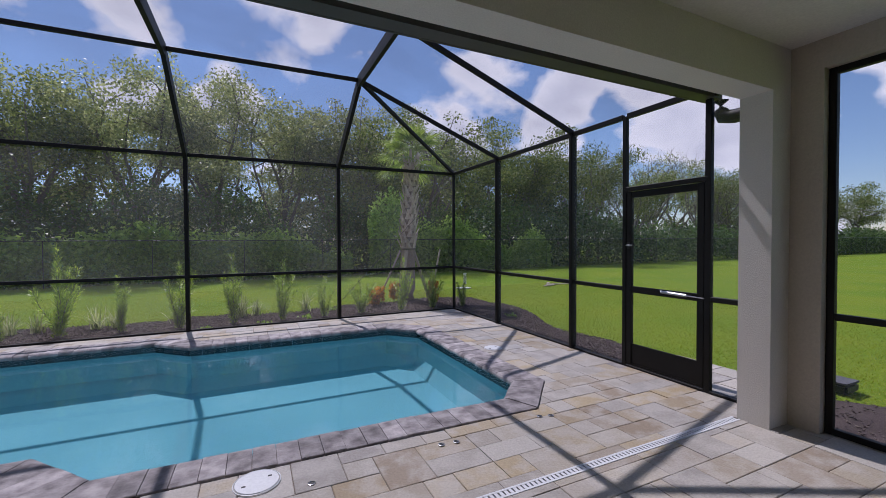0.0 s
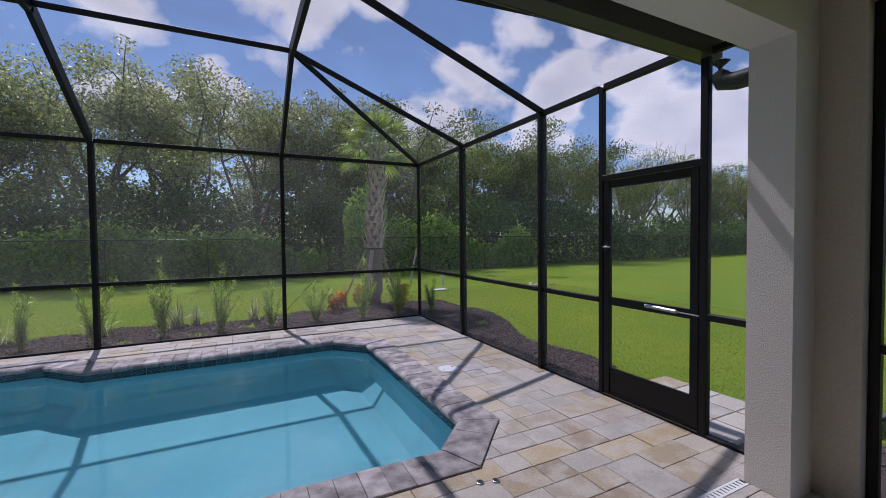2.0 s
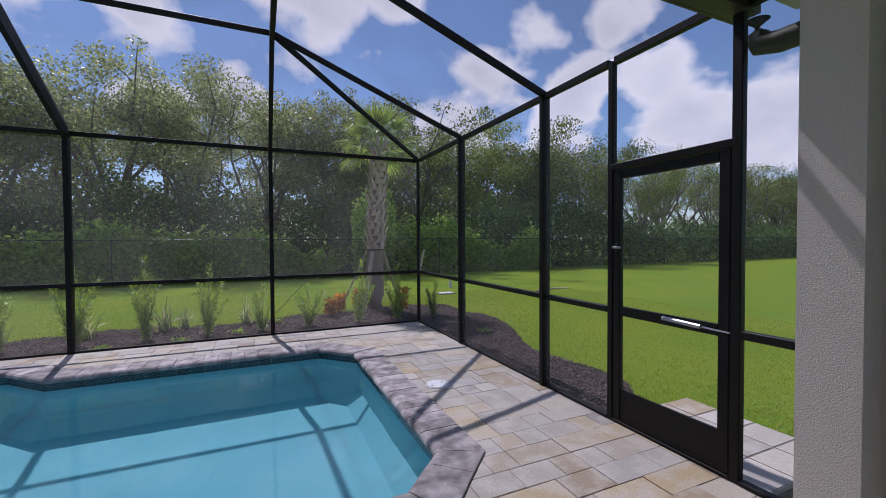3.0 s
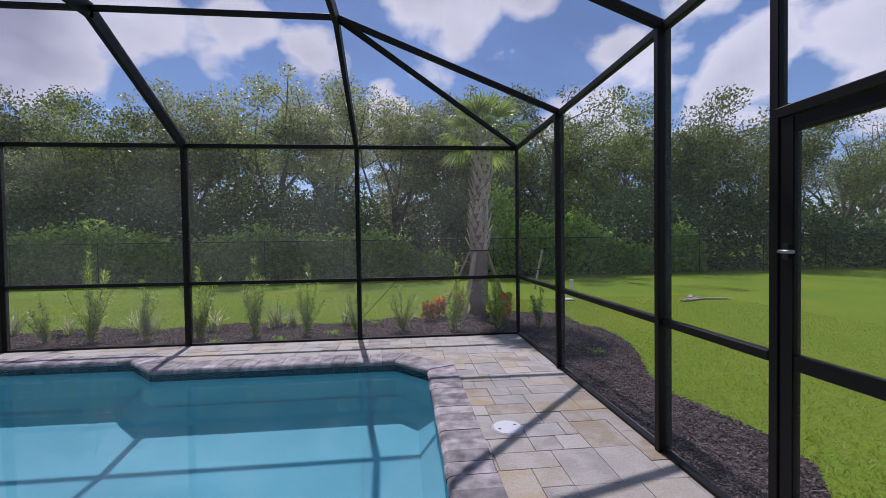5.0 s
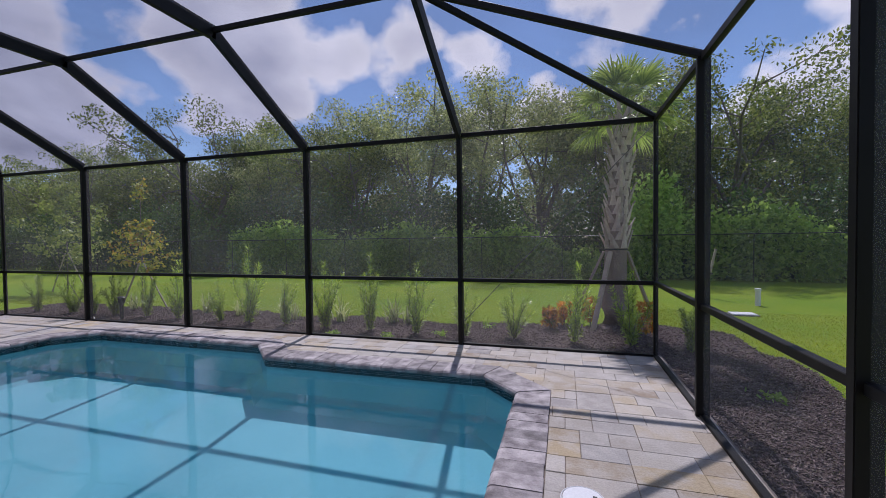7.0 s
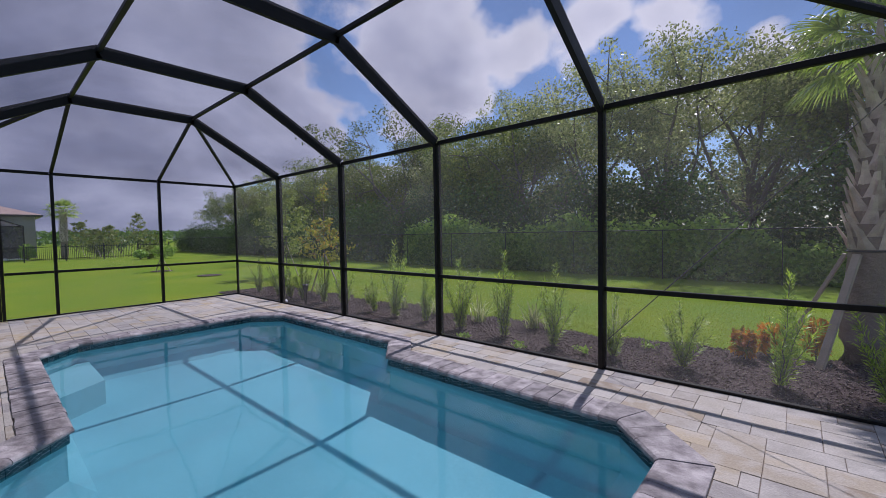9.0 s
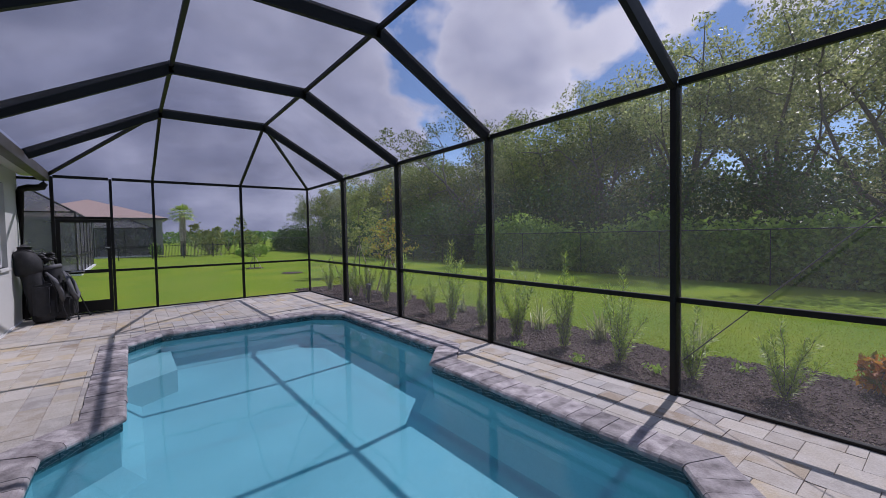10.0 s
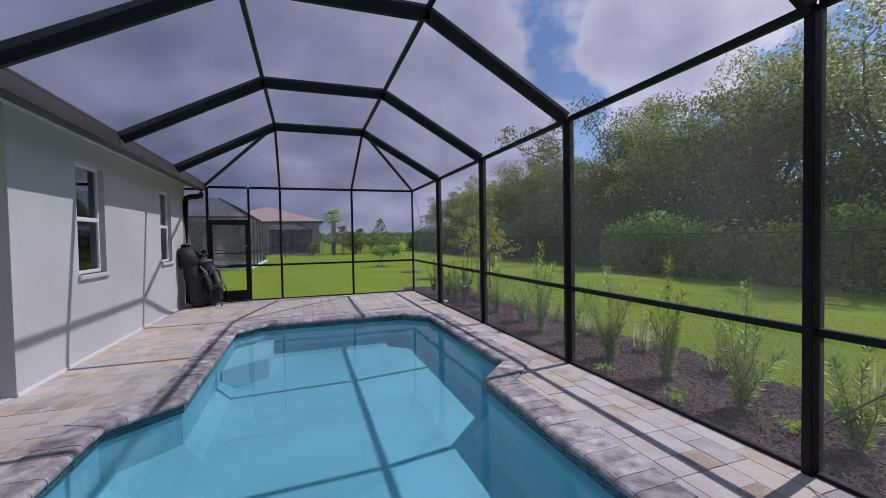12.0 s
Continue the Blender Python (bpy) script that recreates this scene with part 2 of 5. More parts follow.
PAVER = paver_mat("travertine-coloured paver", "object")
PAVER_FAR = paver_mat("travertine-coloured pavers", "island")
COPING = mat("grey-mauve bullnose paver", (0.42, 0.38, 0.375), 0.72, other=(0.14, 0.120, 0.122), scale=8, fine=50, amount=0.95, bump=0.45, bump_scale=45, random_by="object", spread=0.34)
SAND = mat("joint sand", (0.23, 0.19, 0.155), 0.95, scale=5, fine=120, bump=0.3)
PLASTER = mat("pale blue pool plaster", (0.40, 0.53, 0.575), 0.75, other=(0.35, 0.48, 0.53), scale=1.2, fine=30, amount=0.6, bump=0.06)
STEP_PLASTER = mat("white pool step plaster", (0.55, 0.62, 0.64), 0.7, scale=2, amount=0.3)
TILE = mat("dark teal glazed tile", (0.006, 0.022, 0.034), 0.12, other=(0.010, 0.050, 0.068), scale=14, fine=40, amount=0.9, random_by="object", spread=0.4, spec=0.6)
TILE_LINE = mat("pale glazed line", (0.42, 0.50, 0.52), 0.3)
WATER = water_mat()
GRASS = mat("lawn", (0.125, 0.215, 0.010), 0.95, other=(0.20, 0.255, 0.018), scale=0.45, fine=14, amount=0.8, bump=0.9, bump_scale=35, spec=0.1)
MULCH = mat("brown mulch", (0.080, 0.060, 0.055), 0.95, other=(0.12, 0.093, 0.086), scale=5, fine=70, amount=0.9, bump=0.9, bump_scale=95, spec=0.1)
CHIP = mat("mulch chips", (0.115, 0.087, 0.079), 0.95, other=(0.19, 0.155, 0.14), scale=9, fine=60, amount=0.9, random_by="island", spread=0.5, spec=0.1)
WHITE_PLASTIC = mat("white plastic", (0.74, 0.75, 0.76), 0.45, scale=5, amount=0.25)
BLACK_PLASTIC = mat("black plastic", (0.015, 0.015, 0.016), 0.5, scale=5, amount=0.3)
CHROME = mat("brushed steel", (0.42, 0.42, 0.43), 0.34, 1.0, scale=8, amount=0.3)
VINYL = mat("white vinyl window frame", (0.80, 0.80, 0.80), 0.4, scale=4, amount=0.15)
PANE = glass_mat("window glass", (0.45, 0.47, 0.5))
FAR_SCREEN = screen_mat("far insect screen", 0.62, (0.16, 0.16, 0.17))
LINK = screen_mat("black chain-link mesh", 0.16, (0.02, 0.02, 0.02))
BARK = mat("grey-brown bark", (0.17, 0.145, 0.12), 0.95, other=(0.20, 0.18, 0.155), scale=4, fine=40, amount=0.8, bump=0.8, bump_scale=30, spec=0.15)
PALM_BARK = mat("brown palm trunk", (0.26, 0.20, 0.165), 0.95, other=(0.27, 0.22, 0.185), scale=5, fine=60, amount=0.8, bump=0.8, bump_scale=25, spec=0.15)
BOOT = mat("pale palm boots", (0.62, 0.53, 0.46), 0.9, other=(0.44, 0.36, 0.31), scale=9, fine=60, amount=0.9, random_by="island", spread=0.25, spec=0.15)
LUMBER = mat("weathered prop lumber", (0.42, 0.36, 0.29), 0.85, other=(0.34, 0.29, 0.24), scale=5, fine=60, amount=0.7, bump=0.2)
OAK = leaf_mat("oak leaves", [(0.072, 0.113, 0.023), (0.143, 0.198, 0.037), (0.243, 0.298, 0.058), (0.344, 0.383, 0.096)], 0.5, 0.4)
GREY_OAK = leaf_mat("grey-green leaves", [(0.157, 0.200, 0.076), (0.312, 0.357, 0.125), (0.533, 0.546, 0.235)], 0.58, 0.36)
BRUSH = leaf_mat("brush leaves", [(0.053, 0.097, 0.025), (0.090, 0.171, 0.037), (0.166, 0.281, 0.057)], 0.4, 0.5)
BRIGHT = leaf_mat("bright vine leaves", [(0.168, 0.298, 0.046), (0.335, 0.502, 0.081), (0.503, 0.659, 0.149)], 0.5, 0.5)
PODO = leaf_mat("podocarpus leaves", [(0.145, 0.237, 0.020), (0.287, 0.426, 0.033), (0.541, 0.675, 0.068)], 0.5, 0.4)
FLAX = leaf_mat("variegated flax blades", [(0.16, 0.24, 0.05), (0.42, 0.47, 0.16), (0.72, 0.72, 0.42)], 0.45, 0.45)
CROTON = leaf_mat("croton leaves", [(0.20, 0.24, 0.02), (0.70, 0.30, 0.03), (0.75, 0.40, 0.04), (0.62, 0.16, 0.03)], 0.5, 0.35)
PALE = leaf_mat("dull yellow-green leaves", [(0.14, 0.19, 0.04), (0.24, 0.29, 0.06), (0.33, 0.36, 0.09)], 0.5, 0.5)
MAPLE = leaf_mat("yellow-green maple leaves", [(0.28, 0.36, 0.03), (0.46, 0.50, 0.05), (0.58, 0.54, 0.06), (0.52, 0.30, 0.04)], 0.55, 0.5)
FROND = leaf_mat("palm fronds", [(0.195, 0.292, 0.055), (0.365, 0.486, 0.083), (0.560, 0.661, 0.138)], 0.4, 0.33)
BLADE = leaf_mat("grass blades", [(0.203, 0.297, 0.011), (0.288, 0.365, 0.015), (0.39, 0.40, 0.03)], 0.45, 0.6)
NYLON = mat("black nylon", (0.016, 0.016, 0.018), 0.7, other=(0.035, 0.035, 0.04), scale=9, fine=120, amount=0.8, bump=0.3, bump_scale=60)
NYLON_GREY = mat("grey nylon", (0.11, 0.11, 0.12), 0.7, scale=9, fine=120, amount=0.6)
GREIGE = mat("grey-beige stucco", (0.40, 0.38, 0.35), 0.9, scale=0.6, amount=0.5, bump=0.1)
# darkness of the rooms behind windows, put into the colour
ROOM_SHADE = mat("near-black room shade", (0.03, 0.03, 0.03), 0.9)
TILE_ROOF = mat("terracotta roof tile", (0.30, 0.21, 0.18), 0.85, other=(0.34, 0.25, 0.22), scale=1.5, amount=0.8, bump=0.3)
GREY_ROOF = mat("slate grey roof tile", (0.16, 0.16, 0.17), 0.85, scale=1.5, amount=0.6, bump=0.3)


# ---- builders ----
def thing(name, label, category, at=(0, 0, 0), turn=0.0, group="", kind=""):
    ob = new(name)
    ob.matrix_basis = pose(*at, 0, 0, turn)
    return tagged(ob, label, category, group, kind)


def part(name, bm, material, parent=None, label="", smooth=False):
    """Links a bmesh as one mesh object, in its parent's space."""
    me = bpy.data.meshes.new(name)
    if smooth:
        for f in bm.faces:
            f.smooth = True
    bm.to_mesh(me)
    bm.free()
    me.materials.append(material)
    ob = new(name, me)
    if parent is not None:
        ob.parent = parent
    return tagged(ob, label) if label else ob


def from_arrays(name, verts, faces, material, parent=None, label=""):
    me = bpy.data.meshes.new(name)
    verts, faces = np.asarray(verts, dtype=np.float32), np.asarray(faces, dtype=np.int32)
    k = faces.shape[1]
    me.vertices.add(len(verts))
    me.vertices.foreach_set("co", verts.ravel())
    me.loops.add(faces.size)
    me.loops.foreach_set("vertex_index", faces.ravel())
    me.polygons.add(len(faces))
    me.polygons.foreach_set("loop_start", np.arange(0, faces.size, k, dtype=np.int32))
    me.update(calc_edges=True)
    me.materials.append(material)
    ob = new(name, me)
    if parent is not None:
        ob.parent = parent
    return tagged(ob, label) if label else ob


def box(x0, x1, y0, y1, z0, z1, bevel=0.0, bm=None):
    bm = bm or bmesh.new()
    r = bmesh.ops.create_cube(bm, size=1, matrix=Matrix.LocRotScale(((x0 + x1) / 2, (y0 + y1) / 2, (z0 + z1) / 2), None, (abs(x1 - x0), abs(y1 - y0), abs(z1 - z0))))
    if bevel:
        edges = list({e for v in r["verts"] for e in v.link_edges})
        bmesh.ops.bevel(bm, geom=edges, offset=bevel, segments=2, affect="EDGES")
    return bm


def strut(p, q, w, d, bevel=0.004, bm=None):
    """A straight hollow-section bar from p to q: w across, d deep (in the upright plane)."""
    p, q = Vector(p), Vector(q)
    z = (q - p).normalized()
    x = z.cross(Vector((0, 0, 1)))
    x = Vector((1, 0, 0)) if x.length < 1e-3 else x.normalized()
    y = z.cross(x)
    m = Matrix((x, y, z)).transposed().to_4x4()
    m.translation = (p + q) / 2
    bm = bm or bmesh.new()
    r = bmesh.ops.create_cube(bm, size=1, matrix=m @ Matrix.Diagonal((w, d, (q - p).length, 1)))
    if bevel:
        bmesh.ops.bevel(bm, geom=list({e for v in r["verts"] for e in v.link_edges}), offset=bevel, segments=1, affect="EDGES")
    return bm


def rod(p, q, r0, r1=None, sides=8, bm=None):
    p, q = Vector(p), Vector(q)
    bm = bm or bmesh.new()
    m = (q - p).to_track_quat("Z", "Y").to_matrix().to_4x4()
    m.translation = (p + q) / 2
    bmesh.ops.create_cone(bm, cap_ends=True, segments=sides, radius1=r0, radius2=r0 if r1 is None else r1, depth=(q - p).length, matrix=m)
    return bm


def tube(points, radii, sides=8, bm=None, closed=True):
    """A round bar along a bent line."""
    bm = bm or bmesh.new()
    pts = [Vector(p) for p in points]
    rings = []
    for i, p in enumerate(pts):
        way = (pts[min(i + 1, len(pts) - 1)] - pts[max(i - 1, 0)]).normalized()
        q = way.to_track_quat("Z", "Y")
        r = radii[i] if hasattr(radii, "__len__") else radii
        rings.append([bm.verts.new(p + q @ Vector((r * math.cos(a), r * math.sin(a), 0))) for a in (2 * math.pi * k / sides for k in range(sides))])
    for a, b in zip(rings, rings[1:]):
        for k in range(sides):
            bm.faces.new((a[k], a[(k + 1) % sides], b[(k + 1) % sides], b[k]))
    if closed:
        bm.faces.new(rings[0][::-1])
        bm.faces.new(rings[-1])
    return bm


def prism(poly, z0, z1, bm=None):
    """An upright block over a flat outline (anticlockwise)."""
    bm = bm or bmesh.new()
    lo = [bm.verts.new((x, y, z0)) for x, y in poly]
    hi = [bm.verts.new((x, y, z1)) for x, y in poly]
    bm.faces.new(hi)
    bm.faces.new(lo[::-1])
    n = len(poly)
    for k in range(n):
        bm.faces.new((lo[k], lo[(k + 1) % n], hi[(k + 1) % n], hi[k]))
    return bm


def sheet(corners, bm=None):
    bm = bm or bmesh.new()
    bm.faces.new([bm.verts.new(c) for c in corners])
    return bm


def offset(poly, d):
    """The outline moved outwards by d, corners mitred."""
    out, n = [], len(poly)
    for k in range(n):
        a, b, c = (Vector(poly[(k + j - 1) % n]) for j in range(3))
        e, f = (b - a).normalized(), (c - b).normalized()
        na, nb = Vector((e.y, -e.x)), Vector((f.y, -f.x))
        m = (na + nb).normalized()
        out.append(tuple(b + m * (d / m.dot(na))))
    return out


def clip_half(poly, a, b, keep_left):
    """The part of a flat convex outline left (or right) of the line a to b."""
    def side(p):
        s = (b[0] - a[0]) * (p[1] - a[1]) - (b[1] - a[1]) * (p[0] - a[0])
        return s if keep_left else -s
    out = []
    for k, p in enumerate(poly):
        q = poly[(k + 1) % len(poly)]
        sp, sq = side(p), side(q)
        if sp >= 0:
            out.append(p)
        if (sp > 0) != (sq > 0) and abs(sp - sq) > 1e-9:
            t = sp / (sp - sq)
            out.append((p[0] + t * (q[0] - p[0]), p[1] + t * (q[1] - p[1])))
    return out


def area(poly):
    return 0.5 * sum(p[0] * q[1] - q[0] * p[1] for p, q in zip(poly, poly[1:] + poly[:1]))


def minus(polys, hole):
    """Convex outlines less a convex hole, as convex outlines."""
    out = []
    for p in polys:
        rest = p
        for k in range(len(hole)):
            a, b = hole[k], hole[(k + 1) % len(hole)]
            piece = clip_half(rest, a, b, False)
            if len(piece) > 2 and abs(area(piece)) > 4e-4:
                out.append(piece)
            rest = clip_half(rest, a, b, True)
            if len(rest) < 3 or abs(area(rest)) < 1e-6:
                break
    return out


# ---- plan ----
X0, X1, Y0, Y1 = -7.93, 4.765, 3.04, 8.61     # screen cage
EAVE, KNEE, RAIL = 3.0, 4.0, 0.935
XS = [X0 + (X1 - X0) * k / 5 for k in range(6)]
KN, KS = 6.82, 4.98                           # roof knees
HOUSE_Y, HOUSE_X = 2.65, -1.46
POOL = [(2.87, 3.77), (3.22, 4.13), (3.22, 6.95), (2.80, 7.39), (-0.15, 7.39), (-0.65, 7.87), (-3.96, 7.89), (-4.42, 7.42), (-4.42, 4.8), (-3.92, 4.32), (-0.75, 4.32), (-0.29, 3.81)]
POOL_E = [(2.87, 3.77), (3.22, 4.13), (3.22, 6.95), (2.80, 7.39), (-0.15, 7.39), (-0.79, 6.6), (-0.75, 4.32), (-0.29, 3.81)]
POOL_W = [(-3.92, 4.32), (-0.75, 4.32), (-0.15, 4.9), (-0.15, 7.39), (-0.65, 7.87), (-3.96, 7.89), (-4.42, 7.42), (-4.42, 4.8)]
WATER_Z, FLOOR_Z = -0.115, -0.62

# ---- structure ----
ground = new("ground", bpy.data.meshes.new("ground"))
inner = [(X0 - 0.05, -6.0), (X1 + 0.08, -6.0), (X1 + 0.08, Y1 + 0.1), (X0 - 0.05, Y1 + 0.1)]
outer = [(-700, -700), (700, -700), (700, 700), (-700, 700)]
bm = bmesh.new()
vi, vo = [bm.verts.new((*p, -0.12)) for p in inner], [bm.verts.new((*p, -0.12)) for p in outer]
for k in range(4):
    bm.faces.new((vo[k], vo[(k + 1) % 4], vi[(k + 1) % 4], vi[k]))
bm.to_mesh(ground.data)
bm.free()
ground.data.materials.append(GRASS)
tagged(ground, "mown green lawn with yellowish patches", "lawn", kind="structure")

# deck bed under the pavers, open where the pool is
OUT = offset(POOL, 0.30)
OUT_E, OUT_W = offset(POOL_E, 0.30), offset(POOL_W, 0.30)
deck = thing("deck", "cream and grey travertine-coloured paver pool deck", "paving", kind="structure")
bm = bmesh.new()
for rect in ([(X0 - 0.05, HOUSE_Y - 0.2), (X1 + 0.08, HOUSE_Y - 0.2), (X1 + 0.08, Y1 + 0.1), (X0 - 0.05, Y1 + 0.1)], [(HOUSE_X, -2.6), (X1 + 0.08, -2.6), (X1 + 0.08, HOUSE_Y - 0.2), (HOUSE_X, HOUSE_Y - 0.2)]):
    for p in minus(minus([rect], offset(POOL_E, 0.12)), offset(POOL_W, 0.12)):
        prism(p, -0.25, -0.009, bm)
part("paver_bed", bm, SAND, deck)

# pool
pool = thing("pool", "swimming pool with pale blue plaster and dark tile band", "pool", kind="structure")
bm = bmesh.new()
n = len(POOL)
SHELL = offset(POOL, 0.015)
top = [bm.verts.new((*p, -0.03)) for p in SHELL]
low = [bm.verts.new((*p, FLOOR_Z + 0.16)) for p in SHELL]
cove = [bm.verts.new((*p, FLOOR_Z)) for p in offset(POOL, -0.16)]
for k in range(n):
    j = (k + 1) % n
    bm.faces.new((top[k], low[k], low[j], top[j])[::-1])
    bm.faces.new((low[k], cove[k], cove[j], low[j])[::-1])
bm.faces.new(cove)
part("pool_shell", bm, PLASTER, pool)
bm = bmesh.new()
bm.faces.new([bm.verts.new((*p, WATER_Z)) for p in offset(POOL, 0.005)])
part("water", bm, WATER, pool, "still clear turquoise pool water")
bm = prism([(-3.90, 4.33), (-2.66, 4.33), (-3.11, 4.92), (-4.40, 4.92), (-4.40, 4.80)], FLOOR_Z, -0.30)
part("step", bm, STEP_PLASTER, pool, "white plaster entry step under water")

# house wall by the pool, with two windows
WT = 0.2


def pierced_wall(name, x0, x1, y, z1, holes, material, label):
    """A wall facing +y with openings: (x0, x1, z0, z1)."""
    bm = bmesh.new()
    xs = sorted({x0, x1, *(h[0] for h in holes), *(h[1] for h in holes)})
    for a, b in zip(xs, xs[1:]):
        cuts = sorted((h[2], h[3]) for h in holes if h[0] <= a + 1e-6 and h[1] >= b - 1e-6)
        z = -0.25
        for lo, hi in cuts:
            box(a, b, y - WT, y, z, lo, bm=bm)
            z = hi
        box(a, b, y - WT, y, z, z1, bm=bm)
    bmesh.ops.remove_doubles(bm, verts=list(bm.verts), dist=1e-5)
    return tagged(part(name, bm, material), label, "wall", kind="structure")


WINDOWS = [(-3.58, -2.78, 1.16, 2.70), (-6.81, -6.08, 1.16, 2.70)]
pierced_wall("wall_pool", X0, HOUSE_X, HOUSE_Y, 3.06, WINDOWS, WALL_PAINT, "off-white stucco house wall with two windows")
for k, (a, b, lo, hi) in enumerate(WINDOWS):
    w = thing("window_%d" % (k + 1), "white vinyl single-hung window with dark glass", "window", (0, HOUSE_Y - 0.10, 0), kind="structure")
    mid = 1.93
    for p, q, r, s in ((a, b, lo, lo + 0.05), (a, b, hi - 0.05, hi), (a, b, mid - 0.03, mid + 0.03)):
        part("window_frame", box(p, q, -0.03, 0.03, r, s, 0.006), VINYL, w)
    for p, q in ((a, a + 0.045), (b - 0.045, b)):
        part("window_frame", box(p, q, -0.03, 0.028, lo, hi, 0.006), VINYL, w)
    for r, s in ((lo + 0.04, mid - 0.02), (mid + 0.02, hi - 0.04)):
        part("pane", box(a + 0.03, b - 0.03, -0.006, 0.002, r, s), PANE, w)
    part("window_sill", box(a - 0.04, b + 0.04, -0.02, 0.14, lo - 0.07, lo, 0.012), WALL_PAINT, w)
    # added box behind the panes; its near-black colour stands in for indoor shade
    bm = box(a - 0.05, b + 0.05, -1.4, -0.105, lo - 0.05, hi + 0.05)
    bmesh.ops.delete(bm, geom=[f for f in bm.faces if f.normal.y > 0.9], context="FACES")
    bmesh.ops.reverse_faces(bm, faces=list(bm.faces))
    part("room_behind", bm, ROOM_SHADE, w)
part("base_strip", box(X0, HOUSE_X, HOUSE_Y, HOUSE_Y + 0.012, -0.02, 0.035), WHITE_PLASTIC)
bpy.data.objects["base_strip"].name = "baseboard"
tagged(bpy.data.objects["baseboard"], "white trim strip along the foot of the wall", "trim", kind="structure")

# covered lanai: walls, beam, column, ceiling
def block(name, b, material, label, category="wall"):
    return tagged(part(name, box(*b), material), label, category, kind="structure")


block("wall_lanai_west", (HOUSE_X - 0.2, HOUSE_X, -2.6, HOUSE_Y - WT, -0.25, 3.06), SMOOTH_STUCCO, "greige stucco end wall of the lanai")
block("wall_lanai_back", (HOUSE_X - 0.2, 4.9, -2.8, -2.6, -0.25, 3.06), SMOOTH_STUCCO, "greige stucco back wall of the lanai")
block("wall_house_west", (X0, X0 + 0.2, -2.8, HOUSE_Y - WT, -0.25, 3.06), WALL_PAINT, "off-white stucco gable wall")
part("beam", box(HOUSE_X, 4.659, 2.331, 2.569, 2.70, 3.06), STUCCO)
bpy.data.objects["beam"].name = "wall_beam"
tagged(bpy.data.objects["wall_beam"], "stucco beam over the lanai opening", "beam", kind="structure")
part("column", box(4.40, 4.659, 2.33, 2.57, -0.25, 2.70), STUCCO)
tagged(bpy.data.objects["column"], "rough stucco column carrying the lanai beam", "column", kind="structure")
block("wall_east_jamb", (4.66, 4.90, 2.12, 2.575, -0.25, 3.06), SMOOTH_STUCCO, "greige stucco pier beside the screen opening")
block("wall_east_lintel", (4.66, 4.90, -2.3, 2.12, 2.84, 3.06), SMOOTH_STUCCO, "greige stucco lintel over the screen opening")
block("wall_east_end", (4.66, 4.90, -2.6, -2.3, -0.25, 3.06), SMOOTH_STUCCO, "greige stucco pier at the end of the lanai")
block("ceiling", (HOUSE_X - 0.2, 4.9, -2.8, 2.58, 3.06, 3.16), CEILING, "flat white lanai ceiling", "ceiling")
block("ceiling_house", (X0, HOUSE_X - 0.2, -2.8, HOUSE_Y, 3.06, 3.16), CEILING, "flat white ceiling", "ceiling")
block("soffit", (X0 - 0.4, 5.3, HOUSE_Y, 3.0, 3.03, 3.06), WALL_PAINT, "painted stucco soffit under the eave", "soffit")

# hipped tile roof above
bm = bmesh.new()
a = [(-8.4, -8), (5.35, -8), (5.35, 3.02), (-8.4, 3.02)]
e = [bm.verts.new((*p, 3.16)) for p in a]
r = [bm.verts.new((-3.0, -2.5, 4.9)), bm.verts.new((0.0, -2.5, 4.9))]
for f in ((e[0], e[1], r[1], r[0]), (e[1], e[2], r[1]), (e[2], e[3], r[0], r[1]), (e[3], e[0], r[0]), (e[3], e[2], e[1], e[0])):
    bm.faces.new(f)
tagged(part("roof", bm, GREY_ROOF), "low hipped tile roof of the house", "roof", kind="structure")

# gutter along the eave
g = thing("gutter", "dark bronze box gutter along the house eave", "gutter", kind="structure")
part("gutter_face", box(X0 - 0.05, X1 + 0.1, 3.11, 3.14, 2.90, 3.08, 0.005), GUTTER, g)
part("gutter_bottom", box(X0 - 0.05, X1 + 0.1, 3.0, 3.11, 2.90, 2.92), GUTTER, g)
part("fascia", box(X0 - 0.05, X1 + 0.1, 2.98, 3.0, 2.90, 3.2), GUTTER, g)
for name, x in (("downspout", 4.98), ("downspout", X0 + 0.10)):
    d = thing(name, "dark bronze round downspout with a swept elbow", "downspout", group="downspouts")
    s = 1 if x > 0 else -1
    yy = 2.45 if x > 0 else 2.70
    part("pipe", tube([(x, 3.06, 2.92), (x, 3.06, 2.82), (x, 3.04, 2.76), (x, 2.94, 2.735), (x, yy + 0.12, 2.73), (x, yy + .03, 2.70), (x, yy, 2.62), (x, yy, 0.05)], 0.068, 16), BRONZE, d, smooth=True)

# drain along the lanai edge
drain = thing("channel_drain", "white slotted channel drain set in the pavers", "drain")
bm = bmesh.new()
for y in (2.545, 2.60):
    box(HOUSE_X, 4.395, y - 0.008, y + 0.008, -0.03, 0.004, bm=bm)
k = HOUSE_X
while k < 4.38:
    box(k, k + 0.022, 2.55, 2.595, -0.03, 0.003, bm=bm)
    k += 0.034
part("grate", bm, WHITE_PLASTIC, drain)
part("trough", box(HOUSE_X, 4.395, 2.555, 2.592, -0.032, -0.025), BLACK_PLASTIC, drain)

# ---- screen cage ----
cage = thing("screen_cage", "dark bronze aluminium screen enclosure round the pool", "screen enclosure", kind="structure")
PW = 0.052


def post(x, y, w, d, z1=EAVE):
    part("post", box(x - w / 2, x + w / 2, y - d / 2, y + d / 2, 0.0, z1, 0.004), BRONZE, cage)


